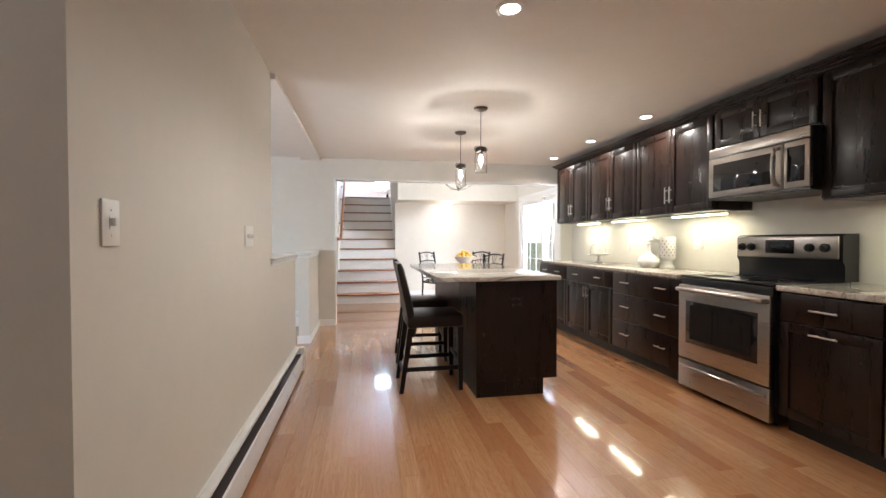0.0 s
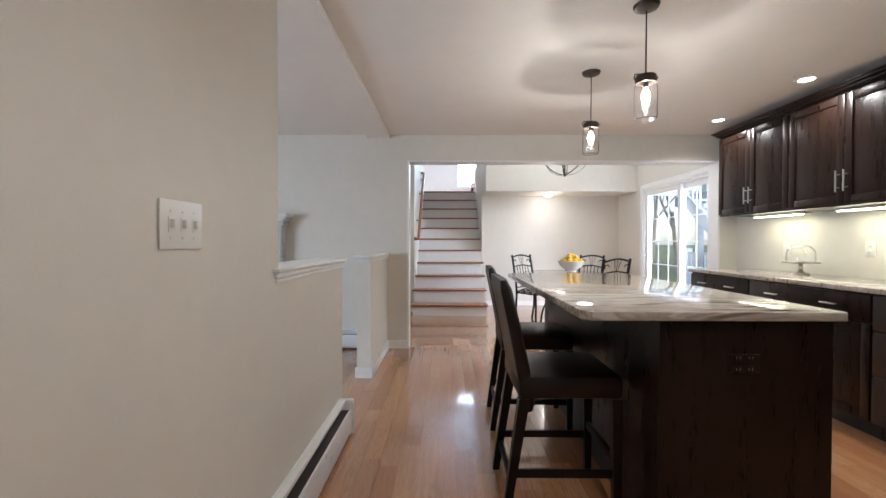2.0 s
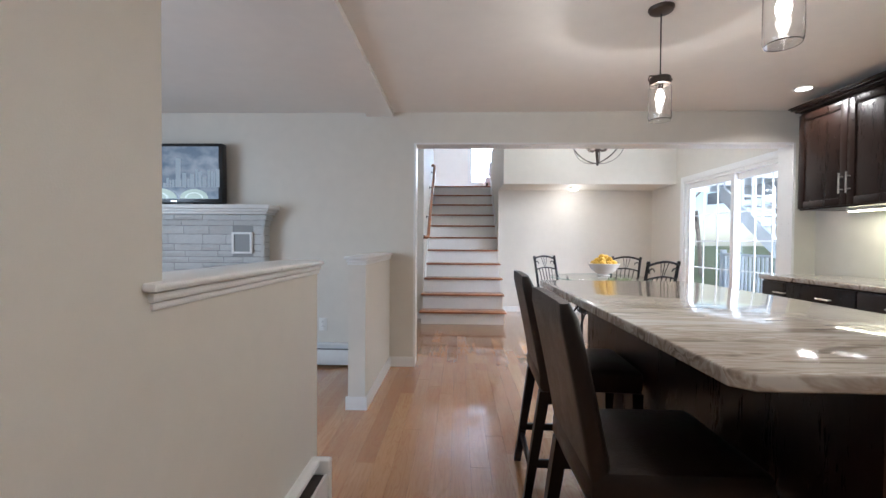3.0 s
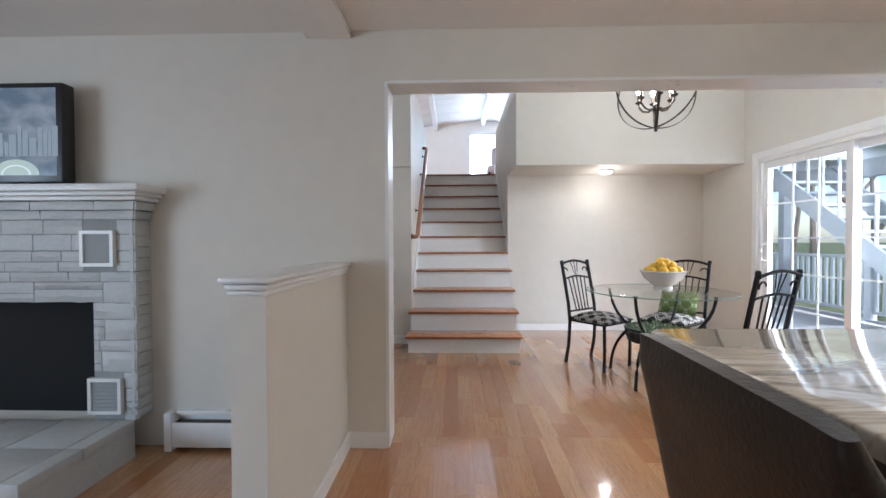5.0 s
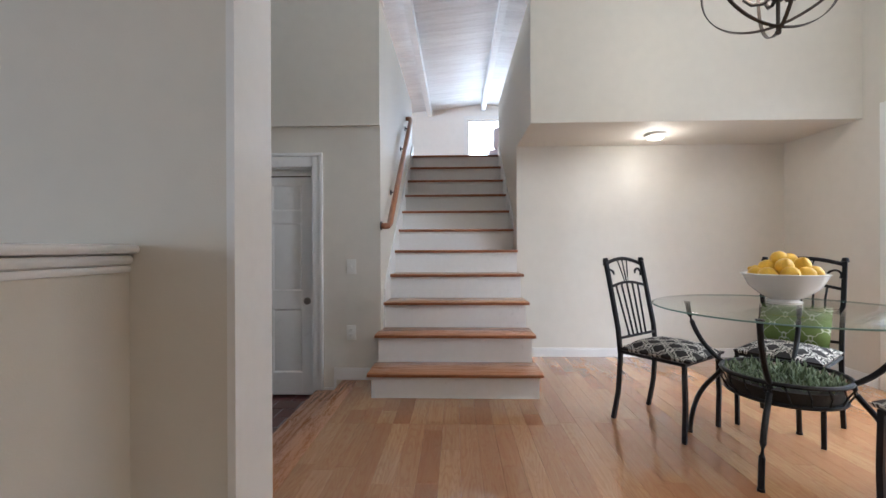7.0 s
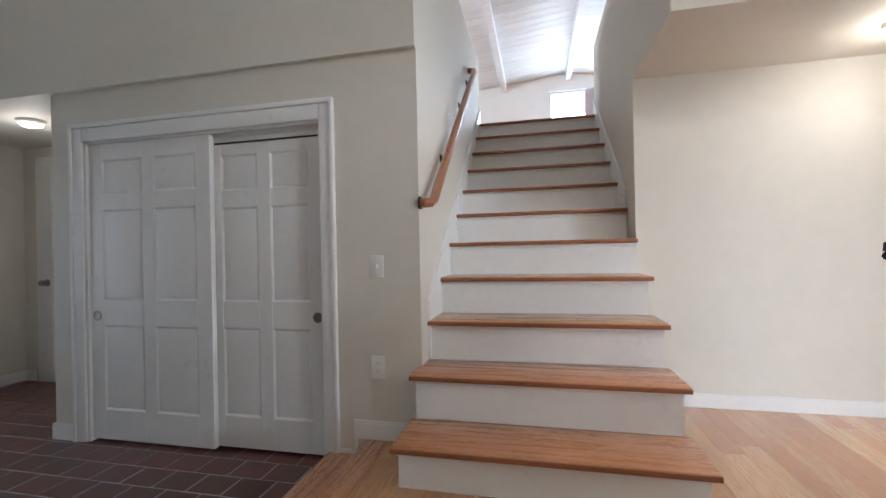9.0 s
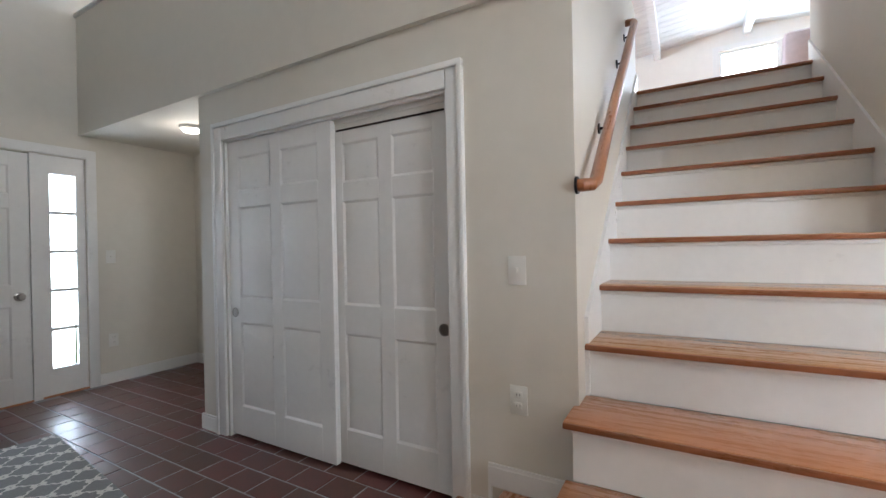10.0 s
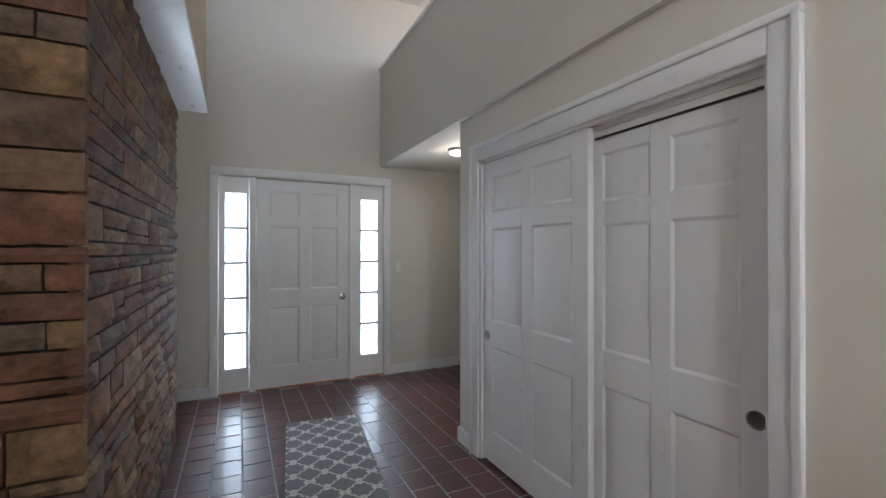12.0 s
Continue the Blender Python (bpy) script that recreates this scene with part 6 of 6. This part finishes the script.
tv = thing("television", "black flat-screen television on the mantel, screen lit", "television", (-2.69, 6.345, 1.485))
child("stand_foot", [(-0.2, -0.07, 0.0, -0.06, 0.07, 0.014)], BLACK, tv, "", 0.004)
child("stand_foot", [(0.06, -0.07, 0.0, 0.2, 0.07, 0.014)], BLACK, tv, "", 0.004)
child("case", [(-0.45, -0.03, 0.0142, 0.45, 0.05, 0.56)], BLACK, tv, "glossy black frame", 0.012)
tvm = bpy.data.materials.new("screen_picture")
tvm.use_nodes = True
n, l = tvm.node_tree.nodes, tvm.node_tree.links
tc = n.new("ShaderNodeTexCoord")
sp = n.new("ShaderNodeSeparateXYZ")
l.new(tc.outputs["Generated"], sp.inputs[0])
ns = n.new("ShaderNodeTexNoise")
ns.inputs["Scale"].default_value, ns.inputs["Detail"].default_value = 5, 6
l.new(tc.outputs["Generated"], ns.inputs["Vector"])
sk = n.new("ShaderNodeValToRGB")
sk.color_ramp.elements[0].color, sk.color_ramp.elements[0].position = (0.16, 0.21, 0.27, 1), 0.4
sk.color_ramp.elements[1].color, sk.color_ramp.elements[1].position = (0.42, 0.45, 0.48, 1), 0.65
l.new(ns.outputs[0], sk.inputs[0])
b = n["Principled BSDF"]
b.inputs["Base Color"].default_value = (0.01, 0.01, 0.01, 1)
b.inputs["Roughness"].default_value = 0.12
b.inputs["Emission Strength"].default_value = 0.42
l.new(sk.outputs[0], b.inputs["Emission Color"])
scr = child("screen", [(-0.415, -0.0325, 0.055, 0.415, -0.0302, 0.53)], tvm, tv, "pale city skyline picture")
SKYL = glow("screen_grey", (0.22, 0.25, 0.27), 0.42)
SHORE = glow("screen_shore", (0.36, 0.42, 0.36), 0.5)
rnd = random.Random(8)
x = -0.40
while x < 0.40:
    w = rnd.uniform(0.015, 0.04)
    h = rnd.uniform(0.05, 0.12) * (1.4 if x > 0.05 else 0.7)
    child("skyline_bar", [(x, -0.0345, 0.16, x + w, -0.0327, 0.16 + h)], SKYL, scr)
    x += w * 1.3
child("skyline_bar", [(0.02, -0.0355, 0.16, 0.065, -0.0346, 0.42)], SKYL, scr)
DOME = glow("screen_dome", (0.55, 0.60, 0.56), 0.55)
for cx, rx, rz in ((-0.19, 0.22, 0.10), (0.19, 0.13, 0.085)):
    for k, (m_, q) in enumerate(((SHORE, 1.0), (DOME, 0.66), (SHORE, 0.56))):
        bm = bmesh.new()
        front = [bm.verts.new((cx + rx * q * math.cos(math.pi * i / 16), -0.0352 - 0.0006 * k, 0.058 + rz * q * math.sin(math.pi * i / 16))) for i in range(17)]
        rear = [bm.verts.new((v.co.x, -0.0328, v.co.z)) for v in front]
        bm.faces.new(front)
        bm.faces.new(rear[::-1])
        for i in range(17):
            bm.faces.new((front[i], rear[i], rear[(i + 1) % 17], front[(i + 1) % 17]))
        part("dome", bm, m_, scr)
child("badge", [(-0.03, -0.0325, 0.03, 0.03, -0.0302, 0.04)], NICKEL, tv)

# ---- entrance ----
chm = thing("wall_chimney", "rust and brown sandstone chimney wall in uneven courses", "wall", kind="structure")
SX0, SX1, SY = -3.86, -1.90, 7.185
child("core", [(SX0, 6.636, FOYER - 0.1, SX1 - 0.03, SY - 0.03, 2.118)], MORTAR, chm, "dark recessed mortar")
rnd = random.Random(17)
lay(chm, "stone", SX1 - SX0 - 0.02, FOYER, 2.118, lambda u, z: pose(SX1 - 0.02 - u, SY - 0.012, z, 0, 0, 180), STONE, rnd, (0.045, 0.075, 0.11, 0.14), (0.18, 0.28, 0.42), 0.021, 0.008, (), 0.03)
lay(chm, "stone", SY - 6.64, FOYER, 2.118, lambda u, z: pose(SX1 - 0.012, 6.64 + u, z, 0, 0, 90), STONE, rnd, (0.045, 0.075, 0.11, 0.14), (0.24, 0.34), 0.021, 0.008, (), 0.03)
sh_ = thing("chimney_header", "white boxed header with a pine board face over the chimney", "trim", kind="structure")
child("soffit", [(SX0 - 0.05, 6.636, 2.12, -1.92, 7.355, 2.15)], WHITE, sh_, "white soffit board", 0.004)
for k in range(7):
    child("board", [(SX0 - 0.04, 6.66, 2.1505 + k * 0.15, -1.93, 7.345, 2.298 + k * 0.15)], PINE, sh_, "knotty pine face board", 0.002)

fd = thing("door_entrance", "white six-panel entrance door between narrow sidelights", "door", (0, 0, 0), kind="structure")


def six_panel(bm, w, h, t=0.035, sx=None):
    """A six-panel leaf facing -y, lower left corner at the origin."""
    st, mid = 0.115, 0.10
    if sx:
        st, mid = sx
    pw = (w - 2 * st - mid) / 2
    zs = ((0.10 * h, 0.385 * h), (0.47 * h, 0.775 * h), (0.83 * h, 0.945 * h))
    box(bm, 0, 0, 0, w, t * 0.4, h)
    fields = []
    for x in (0, st + pw, w - st):
        ww = mid if x == st + pw else st
        sb = bmesh.new()
        box(sb, x, -t * 0.6, 0, x + ww, -0.0002, h, 0.0015)
        fields.append(("stile", sb))
    rails = [(0, zs[0][0]), (zs[0][1], zs[1][0]), (zs[1][1], zs[2][0]), (zs[2][1], h)]
    for i in range(2):
        x0 = st + i * (pw + mid)
        for a, b in rails:
            rb = bmesh.new()
            box(rb, x0, -t * 0.6, a, x0 + pw, -0.0002, b, 0.0015)
            fields.append(("rail", rb))
        for a, b in zs:
            e1, e2 = 0.012, 0.034
            pb = bmesh.new()
            lo = [pb.verts.new(p) for p in ((x0, -t * 0.6, a), (x0 + pw, -t * 0.6, a), (x0 + pw, -t * 0.6, b), (x0, -t * 0.6, b))]
            m1 = [pb.verts.new(p) for p in ((x0 + e1, -t * 0.40, a + e1), (x0 + pw - e1, -t * 0.40, a + e1), (x0 + pw - e1, -t * 0.40, b - e1), (x0 + e1, -t * 0.40, b - e1))]
            m2 = [pb.verts.new(p) for p in ((x0 + e2, -t * 0.54, a + e2), (x0 + pw - e2, -t * 0.54, a + e2), (x0 + pw - e2, -t * 0.54, b - e2), (x0 + e2, -t * 0.54, b - e2))]
            for r, s_ in ((lo, m1), (m1, m2)):
                for k in range(4):
                    pb.faces.new((r[k], r[(k + 1) % 4], s_[(k + 1) % 4], s_[k]))
            pb.faces.new(m2)
            fields.append(("panel", pb))
    return fields


def knob(parent, x, z, y=-0.02, r=0.027, flat=False):
    bm = bmesh.new()
    prof = [(0.0, 0.0), (0.034, 0.0), (0.034, 0.006), (0.012, 0.012), (0.012, 0.03), (r, 0.04), (r, 0.056), (0.018, 0.066), (0.0, 0.068)] if not flat else [(0.0, 0.0), (r, 0.0), (r, 0.003), (r - 0.004, 0.004), (r - 0.006, 0.0015), (0.0, 0.001)]
    lathe(bm, prof, 24)
    bm.transform(pose(x, y, z, 90, 0, 0))
    return part("knob" if not flat else "finger_pull", bm, KNOBMETAL, parent, "round brushed nickel " + ("knob" if not flat else "finger pull"))


# facing +x: local -y points to +x, local x runs along +y
E0 = pose(XF, 0, FOYER, 0, 0, 90)


def at_front(ob):
    ob.matrix_local = E0 @ ob.matrix_local
    return ob


bm = bmesh.new()
fields = six_panel(bm, 0.87, 1.975)
dl = part("door_leaf", bm, WHITE, fd, "white six-panel door leaf", 20)
dl.matrix_local = E0 @ pose(7.705, 0.03, 0.012)
for piece, pb in fields:
    part(piece, pb, WHITE, dl, "", 20)
knob(dl, 0.803, 0.836)
bm = bmesh.new()
for z in (0.2, 0.95, 1.70):
    rod(bm, (0.004, -0.022, z), (0.004, -0.022, z + 0.09), 0.006, 8)
part("hinge", bm, NICKEL, dl, "nickel hinge knuckles")
for x0, x1 in ((7.315, 7.39), (8.945, 9.018)):
    at_front(child("casing", [(x0, -0.02, 0, x1, 0.0, 2.03)], WHITE, fd, "white door casing", 0.006))
at_front(child("casing", [(7.315, -0.022, 2.0, 9.018, 0.0, 2.078)], WHITE, fd, "", 0.006))
for x0, x1 in ((7.646, 7.702), (8.578, 8.634)):
    at_front(child("mullion", [(x0, -0.006, 0, x1, 0.12, 1.995)], WHITE, fd, "white mullion"))
at_front(child("threshold", [(7.39, 0.0, 0, 8.945, 0.14, 0.012)], TREAD, fd))
for x0, x1 in ((7.392, 7.644), (8.636, 8.943)):
    gx0, gx1 = (7.445, 7.615) if x0 < 8 else (8.706, 8.881)
    gz0, gz1 = 0.228, 1.846
    s_ = at_front(child("sidelight", [(x0, 0.02, 0.012, gx0, 0.06, 1.995), (gx1, 0.02, 0.012, x1, 0.06, 1.995), (gx0, 0.02, 0.012, gx1, 0.06, gz0), (gx0, 0.02, gz1, gx1, 0.06, 1.995)], WHITE, fd, "narrow white sidelight"))
    for k in range(5):
        za, zb = gz0 + (gz1 - gz0) * k / 5, gz0 + (gz1 - gz0) * (k + 1) / 5
        g = child("pane", [(gx0, 0.038, za + 0.01, gx1, 0.042, zb - 0.01)], PANE, s_, "bright glass pane")
        g.visible_shadow = False
        if k:
            child("muntin", [(gx0, 0.025, za - 0.0135, gx1, 0.055, za + 0.0135)], WHITE, s_)

cl = thing("closet", "white sliding closet doors in a moulded frame", "closet", (0, 8.93, FOYER))
for x0, x1 in ((-2.89, -2.80), (-1.17, -1.085)):
    child("casing", [(x0, -0.02, 0, x1, 0.0, 1.96)], WHITE, cl, "white moulded casing", 0.006)
    child("casing_bead", [(x0 + (0.0 if x0 < -2 else 0.06), -0.03, 0, x0 + (0.025 if x0 < -2 else 0.085), -0.0202, 1.985)], WHITE, cl, "", 0.005)
child("casing", [(-2.8, -0.02, 1.875, -1.17, 0.0, 1.96)], WHITE, cl, "", 0.006)
child("casing_bead", [(-2.889, -0.0305, 1.96, -1.086, -0.0, 1.988)], WHITE, cl, "", 0.005)
for jb in ((-2.80, 0.0, 0, -2.785, 0.11, 1.875), (-1.185, 0.0, 0, -1.17, 0.11, 1.875), (-2.785, 0.0, 1.862, -1.185, 0.02, 1.875)):
    child("jamb", [jb], WHITE, cl, "white jamb lining")
# white plastic stands in for light caught by the metal track
child("track", [(-2.785, 0.0455, 1.8425, -1.185, 0.064, 1.8735)], PLASTIC, cl, "sliding track in white that stands in for its glint")
# added dark strip, drawn as the line of shade below the track
child("track_shade_strip", [(-1.89, 0.055, 1.806, -1.187, 0.0595, 1.8148)], DARKSLOT, cl)
# added white strip that paints the track's bright reflection
child("track_glint", [(-1.89, 0.050, 1.815, -1.187, 0.0595, 1.8415)], PLASTIC, cl, "added white strip as the track's bright reflection")
for x0, w, y, px in ((-2.783, 0.89, 0.03, 0.05), (-1.955, 0.77, 0.075, 0.715)):
    bm = bmesh.new()
    fields = six_panel(bm, w, 1.843 if y < 0.05 else 1.822, 0.034, (0.10, 0.085))
    d = part("sliding_door", bm, WHITE, cl, "white six-panel sliding door", 20)
    d.location = (x0, y + 0.006, 0.018)
    for piece, pb in fields:
        part(piece, pb, WHITE, d, "", 20)
    knob(d, px, 0.77, -0.0205, 0.03, True)

rc = thing("door_recess", "white painted door in the entrance recess", "door", (-4.62, 9.89, FOYER), kind="structure")
child("casing", [(0, -0.02, 0, 0.08, 0, 2.1), (0.88, -0.02, 0, 0.96, 0, 2.1), (0.08, -0.02, 2.03, 0.88, 0, 2.1)], WHITE, rc, "white casing")
bm = bmesh.new()
fields = six_panel(bm, 0.80, 2.02, 0.03)
d = part("door_leaf", bm, WHITE, rc, "", 20)
d.location = (0.08, -0.013, 0.006)
for piece, pb in fields:
    part(piece, pb, WHITE, d, "", 20)
knob(d, 0.06, 0.92, -0.018)

rg_ = thing("rug", "grey runner rug with a pale trellis pattern on the tiles", "rug", (-3.08, 8.06, FOYER + 0.001), -6)
child("woven_field", [(-0.78, -0.265, 0, 0.78, 0.265, 0.009)], RUGCLOTH, rg_, "grey wool with cream trellis", 0.003)

# ---- floor boards, tiles: laid last ----
def planks(parent, x0, x1, y0, y1, z, width, material, near, seams=()):
    """Boards of uneven length; those inside the stretch near are objects of their own."""
    rnd = random.Random(11)
    shared, rest, count = {}, bmesh.new(), 0
    nx = round((x1 - x0) / width)
    w = (x1 - x0) / nx
    for i in range(nx):
        xa = x0 + w * i
        y = y0 - rnd.random() * 0.9
        while y < y1:
            ln = rnd.choice((0.55, 0.75, 0.95, 1.15, 1.4, 1.7))
            a, b = max(y, y0), min(y + ln, y1)
            cuts = [a] + [c for c in seams if a + 0.05 < c < b - 0.05 and -0.9 < xa < 0.58] + [b]
            for p, q in zip(cuts, cuts[1:]):
                if q - p < 0.02:
                    continue
                if near(xa, p, q) and count < 300:
                    key = round((q - p) * 20) / 20
                    if key not in shared:
                        bm = bmesh.new()
                        h = 0.5
                        g = 0.0002
                        v = [(-w / 2 + g, -h, -0.02), (w / 2 - g, -h, -0.02), (w / 2 - g, h, -0.02), (-w / 2 + g, h, -0.02)]
                        lo = [bm.verts.new(c) for c in v]
                        mid = [bm.verts.new((c[0], c[1], -0.0004)) for c in v]
                        top = [bm.verts.new((c[0] * (1 - 0.0008 / w), c[1] * 0.9994, 0)) for c in v]
                        for r, s_ in ((lo, mid), (mid, top)):
                            for k in range(4):
                                bm.faces.new((r[k], r[(k + 1) % 4], s_[(k + 1) % 4], s_[k]))
                        bm.faces.new(top)
                        shared[key] = mesh("floor_board", bm, material)
                    ob = new("floor_board", shared[key])
                    ob.parent = parent
                    ob.matrix_local = Matrix.Translation((xa + w / 2, (p + q) / 2, z)) @ Matrix.Diagonal((1, (q - p) - 0.0012, 1, 1))
                    count += 1
                else:
                    box(rest, xa + 0.0002, p + 0.0002, z - 0.02, xa + w - 0.0002, q - 0.0002, z)
            y += ln
    ob = new("floor_boards", mesh("floor_boards", rest, material))
    ob.parent = parent
    tagged(ob, kind="stuff")


oak = thing("floor", "glossy honey oak strip floor", "floor", kind="structure")
planks(oak, XL, XR, YB, YC + 0.14, 0.0, 0.1, OAK, lambda x, p, q: -0.8 < x < 1.6 and p > 0.4)
oak2 = thing("floor_dining", "glossy honey oak strip floor of the dining area", "floor", kind="structure")
planks(oak2, -0.80, XR, YC + 0.14, BACK, 0.0, 0.1, OAK, lambda x, p, q: True, (8.08,))
oak3 = thing("floor_living", "oak strip floor of the living room", "floor", kind="structure")
planks(oak3, XF, XL, YB, YC, 0.0, 0.1, OAK, lambda x, p, q: x > -1.6 and p > 3.6)

foyer_floor = thing("floor_entrance", "dark red quarry tiles with grey grout joints", "floor", kind="structure")
rnd = random.Random(5)
TW, TH, J = 0.20, 0.165, 0.010
bm = bmesh.new()
v = [(-TW / 2 + J / 2, -TH / 2 + J / 2), (TW / 2 - J / 2, -TH / 2 + J / 2), (TW / 2 - J / 2, TH / 2 - J / 2), (-TW / 2 + J / 2, TH / 2 - J / 2)]
lo, mid, top = [[bm.verts.new((x * k, y * k, zz)) for x, y in v] for k, zz in ((1, -0.012), (1, -0.001), (0.99, 0.0))]
for r, s_ in ((lo, mid), (mid, top)):
    for k in range(4):
        bm.faces.new((r[k], r[(k + 1) % 4], s_[(k + 1) % 4], s_[k]))
bm.faces.new(top)
tile_mesh = mesh("tile", bm, TILE)
far = bmesh.new()
count = 0
row = 0
y = 7.0
while y < 9.9:
    x = -1.24 + (TW / 2 if row % 2 else 0)
    while x > XF - 0.1:
        inside = not (x > -3.16 and y > 9.0) and x - TW / 2 > XF - 0.12
        if inside:
            dz = rnd.uniform(-0.0012, 0.0012)
            if count < 300 and x > -4.7:
                ob = new("tile", tile_mesh)
                ob.parent = foyer_floor
                ob.matrix_local = pose(x, y, FOYER + dz, rnd.uniform(-0.25, 0.25), rnd.uniform(-0.25, 0.25), 0)
                count += 1
            else:
                box(far, x - TW / 2 + J / 2, y - TH / 2 + J / 2, FOYER - 0.012, x + TW / 2 - J / 2, y + TH / 2 - J / 2, FOYER + dz)
        x -= TW
    y += TH
    row += 1
ob = new("far_tiles", mesh("far_tiles", far, TILE))
ob.parent = foyer_floor
tagged(ob, kind="stuff")
